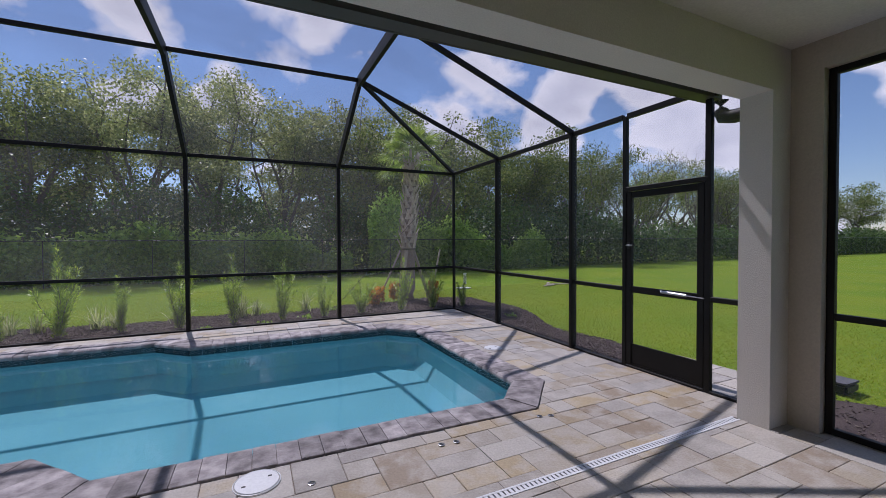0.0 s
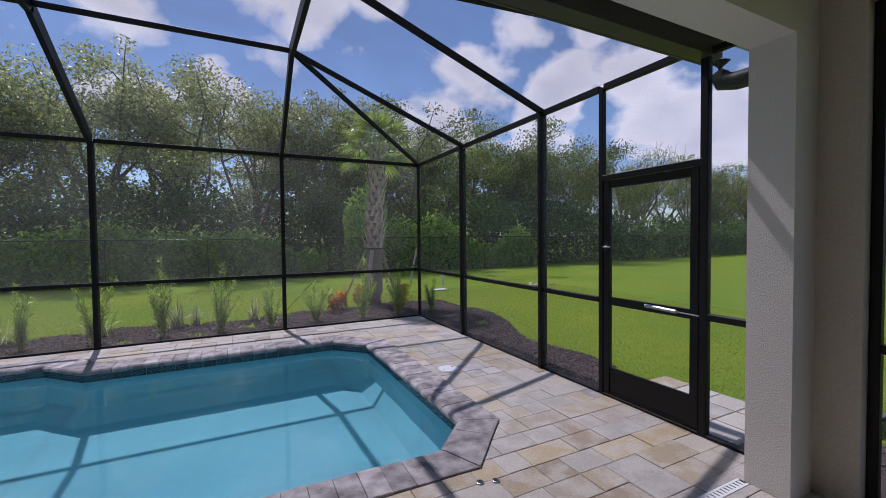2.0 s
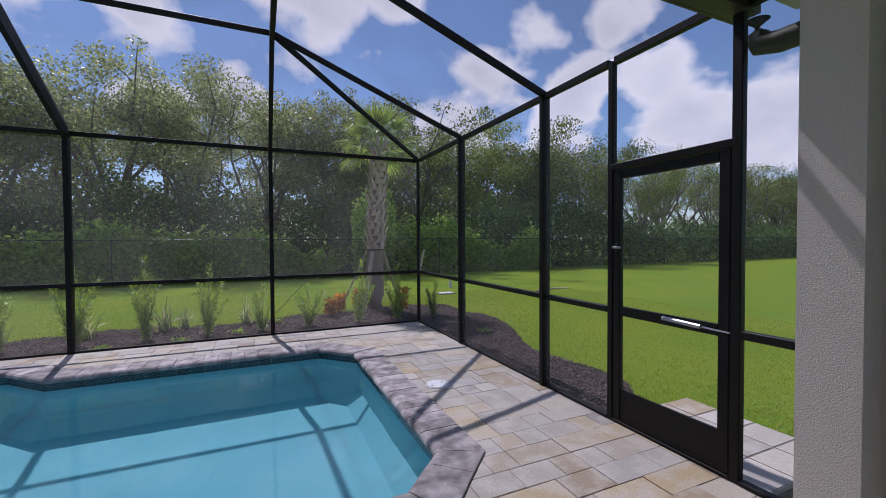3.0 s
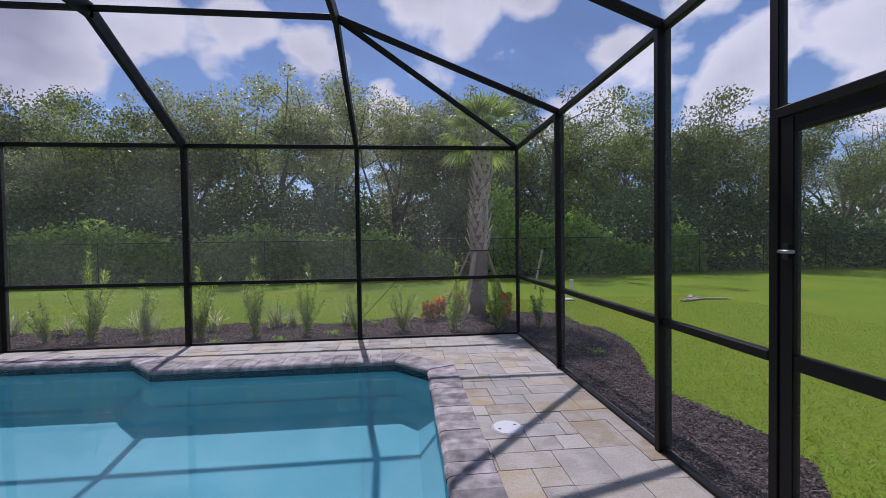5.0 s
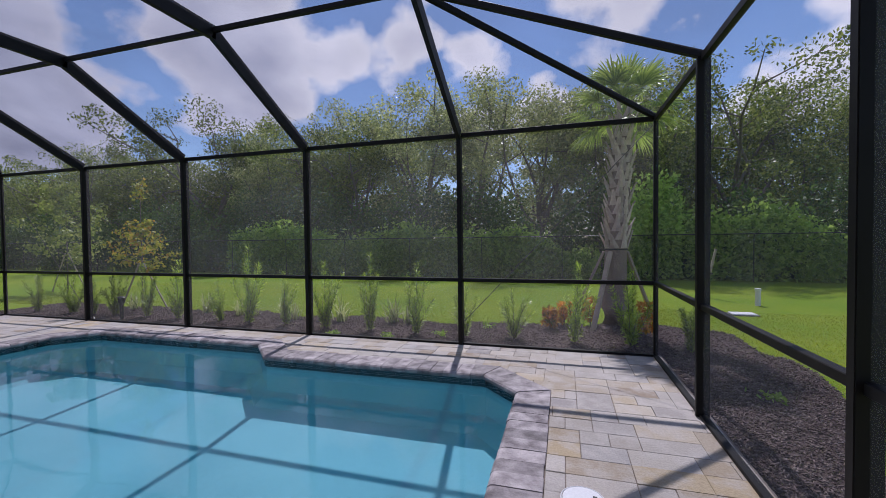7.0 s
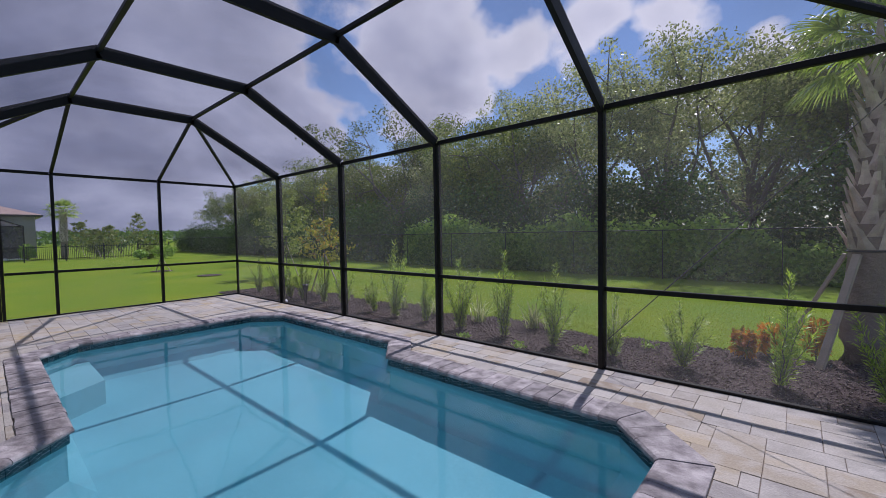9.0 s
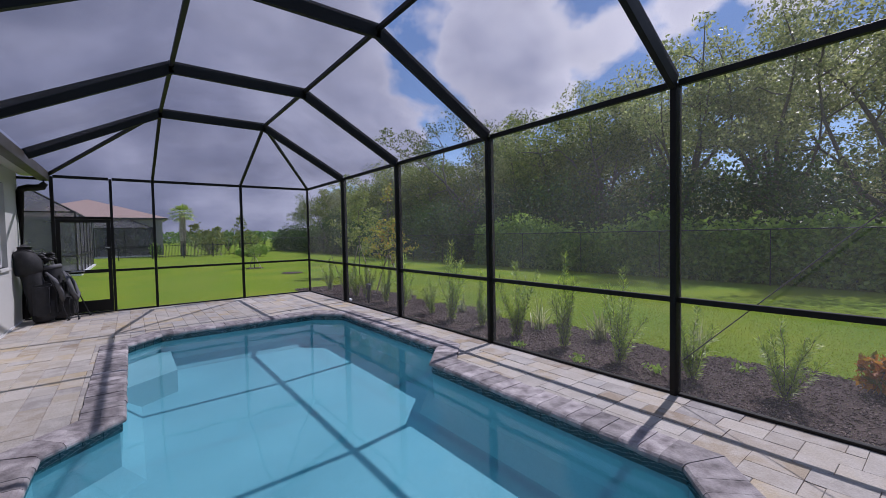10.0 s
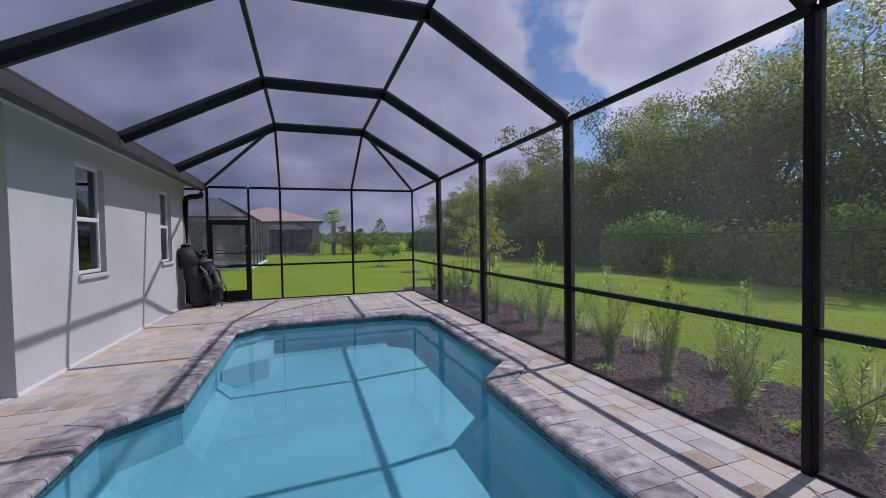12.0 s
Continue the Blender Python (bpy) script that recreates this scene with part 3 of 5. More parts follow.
def bar(name, p, q, w=PW, d=PW):
    part(name, strut(p, q, w, d), BRONZE, cage)


for k, x in enumerate(XS):
    end = k in (0, 5)
    post(x, Y1, 0.052 if end else 0.058, 0.052 if end else 0.125, EAVE)
for a, b in zip(XS, XS[1:]):
    bar("eave_beam", (a + 0.03, Y1, EAVE), (b - 0.03, Y1, EAVE), PW, 0.06)
    bar("rail", (a + 0.03, Y1, RAIL), (b - 0.03, Y1, RAIL))
    bar("sole_plate", (a + 0.03, Y1, 0.014), (b - 0.03, Y1, 0.014), 0.06, 0.028)
DOORS = {X1: (4.022, 3.036), X0: (4.13, 3.16)}
for x, (d1, d0) in DOORS.items():
    for y in (KN, KS - 0.07):
        post(x, y, 0.10, 0.052)
    post(x, d1, 0.052, 0.052)
    post(x, d0, 0.052, 0.06)
    ys = [Y1, KN, KS - 0.07, d1, d0, 2.60]
    for a, b in zip(ys, ys[1:]):
        bar("eave_beam", (x, a - 0.03, EAVE), (x, b + 0.03, EAVE), PW, 0.06) if a > 3.5 else None
        if a != d1:
            bar("rail", (x, a - 0.03, RAIL), (x, b + 0.03, RAIL))
        bar("sole_plate", (x, a - 0.03, 0.014), (x, b + 0.03, 0.014), 0.06, 0.028)
    bar("door_header", (x, d1, 2.125), (x, d0, 2.125), 0.055, 0.05)
    post(x, 2.60, 0.052, 0.03, 2.95)
    bar("eave_beam", (x, d0, 2.94), (x, 2.6, 2.94), 0.05, 0.05)

# roof members
TD = 0.17
for k, x in enumerate(XS[1:-1]):
    bar("truss_rafter", (x, Y1 - 0.03, EAVE + 0.01), (x, KN, KNEE), 0.055, TD)
    bar("truss_tie", (x, KN + 0.03, KNEE), (x, KS - 0.03, KNEE), 0.055, TD)
    bar("truss_rafter", (x, KS, KNEE), (x, 3.15, 3.04), 0.055, TD)
for a, b in zip(XS[1:-2], XS[2:-1]):
    for y in (KN, KS):
        bar("purlin", (a + 0.03, y, KNEE + 0.02), (b - 0.03, y, KNEE + 0.02))
for xe, xt in ((X0, XS[1]), (X1, XS[4])):
    bar("hip_rafter", (xe, Y1, EAVE + 0.02), (xt, KN, KNEE + 0.02), PW, 0.06)
    bar("hip_rafter", (xe, 3.10, EAVE + 0.02), (xt, KS, KNEE + 0.02), PW, 0.06)
    for y, ye in ((KN, KN), (KS, KS - 0.07)):
        bar("end_rafter", (xe, ye, EAVE + 0.02), (xt, y, KNEE + 0.02), PW, 0.06)

# screens
def screen(corners, material=SCREEN):
    part("screen_panel", sheet(corners), material, cage)


def wall_screen(p, q):
    for lo, hi in ((0.03, RAIL), (RAIL, EAVE)):
        screen([(*p, lo), (*q, lo), (*q, hi), (*p, hi)])


for a, b in zip(XS, XS[1:]):
    wall_screen((a, Y1), (b, Y1))
for x, (d1, d0) in DOORS.items():
    ys = [Y1, KN, KS - 0.07, d1]
    for a, b in zip(ys, ys[1:]):
        wall_screen((x, a), (x, b))
    screen([(x, d1, 2.15), (x, d0, 2.15), (x, d0, EAVE), (x, d1, EAVE)])
    wall_screen((x, d0), (x, 2.6))
for a, b in zip(XS[1:-2], XS[2:-1]):
    screen([(a, Y1, EAVE + .03), (b, Y1, EAVE + .03), (b, KN, KNEE + .05), (a, KN, KNEE + .05)], ROOF_SCREEN)
    screen([(a, KN, KNEE + .05), (b, KN, KNEE + .05), (b, KS, KNEE + .05), (a, KS, KNEE + .05)], ROOF_SCREEN)
    screen([(a, KS, KNEE + .05), (b, KS, KNEE + .05), (b, 3.19, 3.06), (a, 3.19, 3.06)], ROOF_SCREEN)
for xe, xt in ((X0, XS[1]), (X1, XS[4])):
    screen([(xe, Y1, EAVE + .03), (xt, Y1, EAVE + .03), (xt, KN, KNEE + .05)], ROOF_SCREEN)
    screen([(xe, Y1, EAVE + .03), (xt, KN, KNEE + .05), (xe, KN, EAVE + .03)], ROOF_SCREEN)
    screen([(xe, KN, EAVE + .03), (xt, KN, KNEE + .05), (xt, KS, KNEE + .05), (xe, KS - .07, EAVE + .03)], ROOF_SCREEN)
    screen([(xe, KS - .07, EAVE + .03), (xt, KS, KNEE + .05), (xe, 3.1, EAVE + .03)], ROOF_SCREEN)
    screen([(xe, 3.1, EAVE + .03), (xt, KS, KNEE + .05), (xt, 3.19, 3.06)], ROOF_SCREEN)

# screen in the lanai's east opening
side = thing("lanai_screen", "dark bronze screen frame filling the lanai opening", "screen", kind="structure")
sx = 4.76
for p, q in (((sx, 2.095, 0.0), (sx, 2.095, 2.84)), ((sx, 0.0, 0.05), (sx, 0.0, 2.80)), ((sx, -2.27, 0.0), (sx, -2.27, 2.84))):
    part("post", strut(p, q, 0.05, 0.05), BRONZE, side)
for z in (0.025, 0.92, 2.815):
    part("rail", strut((sx, 2.07, z), (sx, 0.025, z), 0.05, 0.05), BRONZE, side)
    part("rail", strut((sx, -0.025, z), (sx, -2.245, z), 0.05, 0.05), BRONZE, side)
for a, b in ((2.07, 0), (0, -2.25)):
    part("screen_panel", sheet([(sx, a, 0.05), (sx, b, 0.05), (sx, b, 2.8), (sx, a, 2.8)]), SCREEN, side)


# screen doors
def screen_door(x, y1, y0, face):
    """Hinged at y0, closed; face: the way to the pool side."""
    d = thing("door_1" if x > 0 else "door_2", "dark bronze screen door with kick plate, closed", "door", kind="structure")
    a, b = y1 - 0.03, y0 + 0.035
    for y in (a - 0.035, b + 0.035):
        part("stile", box(x - 0.022, x + 0.022, y - 0.035, y + 0.035, 0.035, 2.095, 0.004), BRONZE, d)
    for lo, hi in ((0.035, 0.055), (2.02, 2.093), (0.90, 0.975)):
        part("door_rail", box(x - 0.02, x + 0.02, b + 0.07, a - 0.07, lo, hi, 0.004), BRONZE, d)
    part("kick_plate", box(x - 0.012, x + 0.012, b + 0.07, a - 0.07, 0.055, 0.29, 0.003), BRONZE, d)
    for lo, hi in ((0.29, 0.90), (0.975, 2.02)):
        part("screen_panel", sheet([(x, a - .07, lo), (x, b + .07, lo), (x, b + .07, hi), (x, a - .07, hi)]), SCREEN, d)
    f = x + face * 0.05
    part("closer_tube", rod((f, b + 0.16, 0.945), (f, b + 0.44, 0.955), 0.016, sides=12), CHROME, d, "steel pneumatic door closer")
    part("closer_rod", rod((f, b - 0.02, 0.94), (f, b + 0.16, 0.945), 0.006), CHROME, d)
    part("handle", tube([(x + face * .02, a - .035, 1.46), (x + face * .06, a - .035, 1.46), (x + face * .065, a - .06, 1.46), (x + face * .065, a - .11, 1.46)], 0.009), CHROME, d, "small steel lever handle", True)
    part("lock", box(x - 0.03, x + 0.03, a - 0.055, a - 0.015, 1.42, 1.50, 0.005), BLACK_PLASTIC, d)
    return d


screen_door(X1, *DOORS[X1], -1)
screen_door(X0, *DOORS[X0], 1)

# bracing cables
for p, q in (((X1 - 0.03, Y1 + .04, 2.93), (XS[4] + 0.04, Y1 + .04, 0.33)), ((X0 + 0.03, Y1 + .04, 2.93), (XS[1] - 0.04, Y1 + .04, 0.06))):
    c = thing("brace_cable", "thin dark bracing cable across a screen bay", "cable", group="brace cables")
    part("wire", rod(p, q, 0.005, sides=6), GUTTER, c)

# ---- planting ----
def leaves(rng, centres, length, width, up=0.0):
    """One bent rhombus for each centre: verts and quads."""
    n = len(centres)
    a = rng.normal(size=(n, 3))
    a[:, 2] += up
    a /= np.linalg.norm(a, axis=1)[:, None]
    b = np.cross(a, rng.normal(size=(n, 3)))
    b /= np.linalg.norm(b, axis=1)[:, None] + 1e-9
    s = rng.uniform(0.7, 1.3, size=(n, 1))
    L, W = length * s, width * s
    c = np.asarray(centres)
    v = np.stack([c - a * L / 2, c + b * W / 2, c + a * L / 2, c - b * W / 2], axis=1).reshape(-1, 3)
    return v, np.arange(4 * n).reshape(-1, 4)


def limb(rng, p, way, length, bends, lift=0.15):
    pts = [Vector(p)]
    way = Vector(way).normalized()
    for k in range(bends):
        way = (way + Vector(rng.normal(size=3) * 0.22) + Vector((0, 0, lift))).normalized()
        pts.append(pts[-1] + way * (length / bends))
    return pts


def wood_tree(seed, height, spread, count, material, bare=0.0, leaf=0.125, thick=0.16):
    """A woodland tree at the origin: trunk, forking limbs, crown of leaf clumps."""
    rng = np.random.default_rng(seed)
    bm = bmesh.new()
    tips = []
    fork = height * rng.uniform(0.22, 0.34)
    trunk = limb(rng, (0, 0, -0.3), (rng.normal() * 0.1, rng.normal() * 0.1, 1), fork + 0.3, 4, 0.3)
    tube(trunk, [thick * (1 - 0.10 * k) for k in range(5)], 7, bm)
    for k in range(7):
        ang = 2 * math.pi * (k + rng.uniform(-0.3, 0.3)) / 7
        out = rng.uniform(0.35, 1.0)
        main = limb(rng, trunk[-1] if k % 3 else trunk[-2], (math.cos(ang) * out, math.sin(ang) * out, 1.0), (height - fork) * rng.uniform(0.62, 0.95), 5, 0.10)
        tube(main, [thick * 0.55 * (1 - 0.17 * j) for j in range(6)], 5, bm)
        tips += [main[-1], main[-2]]
        for j in range(2, 5):
            a2 = rng.uniform(0, 2 * math.pi)
            twig = limb(rng, main[j], (math.cos(a2), math.sin(a2), rng.uniform(-0.1, 0.7)), spread * rng.uniform(0.35, 0.7), 3, 0.05)
            tube(twig, [thick * 0.2, thick * 0.14, thick * 0.09, thick * 0.04], 4, bm)
            tips += [twig[-1], twig[-2]]
            if bare:
                for _ in range(4):
                    fine = limb(rng, twig[rng.integers(1, 4)], rng.normal(size=3) + np.array((0, 0, 0.6)), spread * 0.4, 3, 0.1)
                    tube(fine, [0.018, 0.012, 0.008, 0.004], 3, bm)
    for _ in range(0 if bare else 12):
        a, q = rng.uniform(0, 2 * math.pi), rng.uniform(0.2, 0.75)
        low = limb(rng, trunk[int(rng.integers(1, 5))], (math.cos(a), math.sin(a), 0.35), spread * q, 3, 0.05)
        tube(low, [thick * 0.2, thick * 0.14, thick * 0.09, thick * 0.04], 4, bm)
        tips.append(low[-1])
    t = thing("tree", "tall grey-green woodland tree with gaps in its crown", "tree", group="woodland trees")
    part("trunk", bm, BARK, t, smooth=True)
    tips = np.array([tuple(p) for p in tips])
    size = rng.uniform(0.35, 0.95, size=len(tips)) * spread * 0.26
    share = rng.uniform(0.3, 1.0, size=len(tips)) * size ** 2
    pick = rng.choice(len(tips), size=int(count * (1 - bare)), p=share / share.sum())
    d = rng.normal(size=(len(pick), 3))
    d /= np.linalg.norm(d, axis=1)[:, None]
    c = tips[pick] + d * (size[pick] * rng.uniform(0.15, 1.25, size=len(pick)) ** 0.6)[:, None] * np.array((1.15, 1.15, 0.75))
    v, f = leaves(rng, c, leaf, leaf * 0.52)
    from_arrays("crown", v, f, material, t)
    return t


rng = np.random.default_rng(7)
KINDS = [wood_tree(11, 9.9, 3.6, 17500, OAK), wood_tree(12, 9.6, 3.2, 15500, GREY_OAK), wood_tree(13, 7.8, 3.4, 16000, OAK), wood_tree(14, 10.6, 3.4, 15000, GREY_OAK), wood_tree(15, 8.3, 3.0, 6000, GREY_OAK, 0.84)]
spots = []
x = -53.0
while x < 74:
    spots.append((x + rng.uniform(-0.6, 0.6), 25.4 + rng.uniform(-0.6, 1.5)))
    x += rng.uniform(2.7, 3.6) if -25 < x < 30 else rng.uniform(3.6, 4.8)
x = -52.0
while x < 74:
    spots.append((x + rng.uniform(-0.8, 0.8), 29.6 + rng.uniform(-1.0, 1.5)))
    x += rng.uniform(3.4, 4.6) if -25 < x < 30 else rng.uniform(4.5, 6.0)
used = set()
for k, (x, y) in enumerate(spots):
    kind = 4 if 27 < x < 52 and k % 4 else (1, 3)[int(rng.integers(0, 2))] if -5 < x < 7 else (0, 2, 2, 1)[int(rng.integers(0, 4))] if x < 8 else (0, 2)[int(rng.integers(0, 2))]
    s = 1.19 * rng.uniform(0.76, 1.20) * (0.92 if 8 < x < 14 else 1.0)
    turn = rng.uniform(0, 360)
    m = pose(x, y, -0.12, 0, 0, turn)
    if kind in used:
        t = copy_thing(KINDS[kind], m)
    else:
        t = KINDS[kind]
        t.matrix_basis = m
        used.add(kind)
    t.scale = (s, s, s)
for k, t in enumerate(KINDS):
    if k not in used:
        t.matrix_basis = pose(-30 + 6 * k, 29, -0.12)
tagged(KINDS[4], "half-bare grey tree with thin branches")

# brush under the trees, brighter vines at its front
def brush(name, n, xs, ys, top, material, length, label, lump=0.35):
    c = np.empty((n, 3))
    c[:, 0] = rng.uniform(*xs, size=n)
    knots = np.arange(xs[0] - 2, xs[1] + 3, 1.7)
    hump = top * np.interp(c[:, 0], knots + rng.uniform(-0.5, 0.5, len(knots)), 0.68 + lump * 0.55 * rng.uniform(-1, 1, len(knots)))
    hump = np.maximum(hump + rng.normal(size=n) * 0.09 * top, 0.3)
    c[:, 2] = -0.12 + hump * rng.uniform(0, 1, size=n) ** 0.75
    c[:, 1] = ys[0] + (ys[1] - ys[0]) * np.clip(rng.uniform(0, 1, size=n) * 0.6 + 0.4 * (c[:, 2] / top) ** 2, 0, 1)
    v, f = leaves(rng, c, length, length * 0.55)
    return tagged(from_arrays(name, v, f, material), label, "brush", kind="stuff")


brush("brush", 95000, (-56, 25), (20.0, 23.5), 4.4, BRUSH, 0.17, "dense dark green undergrowth at the wood's edge", 0.75)
brush("brush_east", 26000, (24.5, 76), (20.0, 23.5), 3.3, BRUSH, 0.24, "low dark green undergrowth below thin trees", 0.5)
brush("back_brush", 30000, (-56, 25), (31.5, 34.5), 6.8, BRUSH, 0.40, "deep shaded woodland behind the first trees")
brush("back_brush_east", 9000, (25, 76), (31.5, 34.5), 5.4, BRUSH, 0.36, "low shaded woodland behind thin trees")
brush("vines", 24000, (-13, 5), (19.7, 20.5), 3.0, BRIGHT, 0.20, "light green vines over the undergrowth", 0.9)
brush("vines_east", 9000, (8, 17), (19.7, 20.5), 3.0, BRIGHT, 0.20, "light green vines over the undergrowth", 0.9)

brush("vines_palm", 3800, (5.9, 7.9), (19.7, 20.6), 5.2, BRIGHT, 0.20, "light green vines climbing at the wood's edge", 0.5)

# chain-link fence
fence = thing("chain_link_fence", "black chain-link fence along the wood", "fence", (0, 19.5, -0.12))
x = -54.0
while x < 74:
    part("post", rod((x, 0, 0), (x, 0, 1.70), 0.014, sides=7), BLACK_PLASTIC, fence)
    part("mesh_panel", sheet([(x, 0, 0.03), (x + 3.2, 0, 0.03), (x + 3.2, 0, 1.69), (x, 0, 1.69)]), LINK, fence)
    x += 3.2
part("top_rail", rod((-54, 0, 1.70), (x, 0, 1.70), 0.018, sides=7), BLACK_PLASTIC, fence)

# mulch beds
def bed(name, edge, label):
    bm = bmesh.new()
    f = bm.faces.new([bm.verts.new((px, py, -0.095)) for px, py in edge])
    if f.normal.z < 0:
        f.normal_flip()
    return tagged(part(name, bm, MULCH), label, "mulch bed", kind="structure")


NB = [(X0 - 1.6, Y1 + 0.03), (6.2, Y1 + 0.03)]
NB += [(6.3 - 0.25 * k, 10.55 + 0.16 * math.sin(k * 0.55) + 0.10 * math.sin(k * 1.9) + 0.55 * math.exp(-((6.3 - 0.25 * k - 4.6) / 1.2) ** 2)) for k in range(64)]
bed("mulch_bed_north", NB, "dark brown mulch bed behind the screen")
EB = [(4.84, 4.25), (5.5, 4.38), (5.80, 4.75), (5.86, 5.2), (5.80, 5.65), (5.70, 6.05), (5.70, 6.4), (5.86, 6.85), (6.12, 7.4), (6.34, 8.0), (6.48, 8.7), (6.44, 9.2), (6.2, Y1 + 0.85), (6.2, Y1 + 0.03), (4.84, Y1 + 0.03)]
bed("mulch_bed_east", EB, "dark brown mulch bed beside the screen")
SB = [(4.9, -4.0), (6.4, -4.0), (6.5, 0.5), (6.3, 2.0), (5.9, 2.6), (4.9, 2.8)]
bed("mulch_bed_south", SB, "dark brown mulch bed beside the lanai")


def inside(p, poly):
    hit = False
    for (ax, ay), (bx, by) in zip(poly, poly[1:] + poly[:1]):
        if (ay > p[1]) != (by > p[1]) and p[0] < (bx - ax) * (p[1] - ay) / (by - ay) + ax:
            hit = not hit
    return hit


def chips(name, poly, n):
    xs, ys = [p[0] for p in poly], [p[1] for p in poly]
    cube = np.array([(i, j, k) for k in (-1, 1) for j in (-1, 1) for i in (-1, 1)], dtype=float)
    quads = np.array([(0, 2, 3, 1), (4, 5, 7, 6), (0, 1, 5, 4), (2, 6, 7, 3), (0, 4, 6, 2), (1, 3, 7, 5)])
    vs, fs = [], []
    for _ in range(n):
        p = (rng.uniform(min(xs), max(xs)), rng.uniform(min(ys), max(ys)))
        if not inside(p, poly):
            continue
        m = Euler((rng.normal() * 0.35, rng.normal() * 0.35, rng.uniform(0, 6.3))).to_matrix()
        s = np.array((rng.uniform(0.006, 0.021), rng.uniform(0.002, 0.006), rng.uniform(0.002, 0.005)))
        fs.append(quads + 8 * len(vs))
        vs.append((cube * s) @ np.array(m).T + np.array((*p, -0.085 + rng.uniform(0, 0.012))))
    return tagged(from_arrays(name, np.concatenate(vs), np.concatenate(fs), CHIP), "loose brown mulch chips", "mulch", kind="stuff")


chips("mulch_chips", NB, 26000)
chips("mulch_chips", EB, 16000)
chips("mulch_chips", SB, 2000)

# grass blades on the nearest lawn
def blades(n, x0, x1, y0, y1, h, skip, side):
    u, v = rng.uniform(size=n), rng.uniform(size=n)
    u, v = (u ** 1.8, v) if side == "x" else (u, v ** 1.8)
    p = np.stack([x0 + (x1 - x0) * u, y0 + (y1 - y0) * v], axis=1)
    p = np.array([q for q in p if not any(inside(q, s) for s in skip)])
    n = len(p)
    a = rng.uniform(0, 2 * math.pi, n)
    hh = h * rng.uniform(0.5, 1.3, n)
    w = 0.004 + 0.003 * rng.uniform(size=n)
    lean = rng.normal(size=(n, 2)) * 0.035
    base = np.stack([p[:, 0], p[:, 1], np.full(n, -0.125)], axis=1)
    d = np.stack([np.cos(a) * w, np.sin(a) * w, np.zeros(n)], axis=1)
    tip = base + np.stack([lean[:, 0], lean[:, 1], hh], axis=1)
    v = np.stack([base - d, base + d, tip], axis=1).reshape(-1, 3)
    return tagged(from_arrays("grass", v, np.arange(3 * n).reshape(-1, 3), BLADE), "short green lawn grass blades", "grass", kind="stuff")


PAD = [(4.85, 2.85), (5.9, 2.85), (5.9, 4.2), (4.85, 4.2)]
blades(120000, 4.9, 11.5, -2.0, 13.0, 0.036, [EB, SB, NB, PAD], "x")
blades(70000, -12.0, 6.0, 10.3, 16.0, 0.036, [NB, EB], "y")


# hedge plants
def podocarpus(seed, height, stems, count):
    r = np.random.default_rng(seed)
    t = thing("shrub", "young upright podocarpus shrub with narrow leaves in mulch", "shrub", group="young hedge shrubs")
    bm = bmesh.new()
    cs, ds = [], []
    for k in range(stems):
        a = r.uniform(0, 2 * math.pi)
        h = height * (1.0 if k == 0 else r.uniform(0.45, 0.85))
        out = 0.05 if k == 0 else r.uniform(0.14, 0.42)
        pts = [Vector((r.normal() * 0.03, r.normal() * 0.03, -0.05))]
        for j in range(1, 7):
            q = j / 6
            pts.append(Vector((math.cos(a) * out * q ** 1.1 + r.normal() * 0.012, math.sin(a) * out * q ** 1.1 + r.normal() * 0.012, h * q)))
        tube(pts, [0.007 - 0.0008 * j for j in range(7)], 4, bm)
        m = int(count * h / height / stems * 1.4)
        for _ in range(m):
            q = 1 - r.uniform(0, 0.92) ** 0.85
            i = min(int(q * 6), 5)
            p = pts[i].lerp(pts[i + 1], q * 6 - i)
            cs.append(tuple(p))
            ds.append((pts[i + 1] - pts[i]).normalized())
    part("stems", bm, BARK, t)
    c, d = np.array(cs), np.array([tuple(q) for q in ds])
    n = len(c)
    out = r.normal(size=(n, 3))
    out -= d * (out * d).sum(axis=1)[:, None]
    out /= np.linalg.norm(out, axis=1)[:, None]
    a = out * 0.8 + d * r.uniform(0.2, 0.9, size=(n, 1))
    a /= np.linalg.norm(a, axis=1)[:, None]
    b = np.cross(a, d)
    b /= np.linalg.norm(b, axis=1)[:, None] + 1e-9
    L, W = r.uniform(0.055, 0.10, size=(n, 1)), r.uniform(0.0060, 0.0092, size=(n, 1))
    c = c + out * r.uniform(0, 0.035, size=(n, 1))
    v = np.stack([c, c + a * L * 0.5 + b * W, c + a * L, c + a * L * 0.5 - b * W], axis=1).reshape(-1, 3)
    from_arrays("foliage", v, np.arange(4 * n).reshape(-1, 4), PODO, t)
    return t


SHRUBS = [podocarpus(31, 1.0, 5, 1500), podocarpus(32, 1.0, 8, 1900), podocarpus(33, 1.0, 6, 1500), podocarpus(34, 1.0, 7, 1700)]
PLACES = [(-8.35, 9.4, 1.0), (-7.3, 9.5, 0.95), (-6.6, 9.45, 1.0), (-5.9, 9.45, 1.05), (-5.05, 9.5, 1.1), (-4.18, 9.52, 1.2), (-3.06, 9.52, 0.80), (-2.27, 9.42, 1.48), (-1.46, 9.48, 0.98), (-0.55, 9.42, 1.2), (0.34, 9.45, 1.32), (1.22, 9.42, 1.17), (2.07, 9.45, 0.82), (2.88, 9.49, 0.80), (3.81, 9.43, 1.18), (4.61, 9.43, 1.08), (5.36, 9.29, 0.72)]
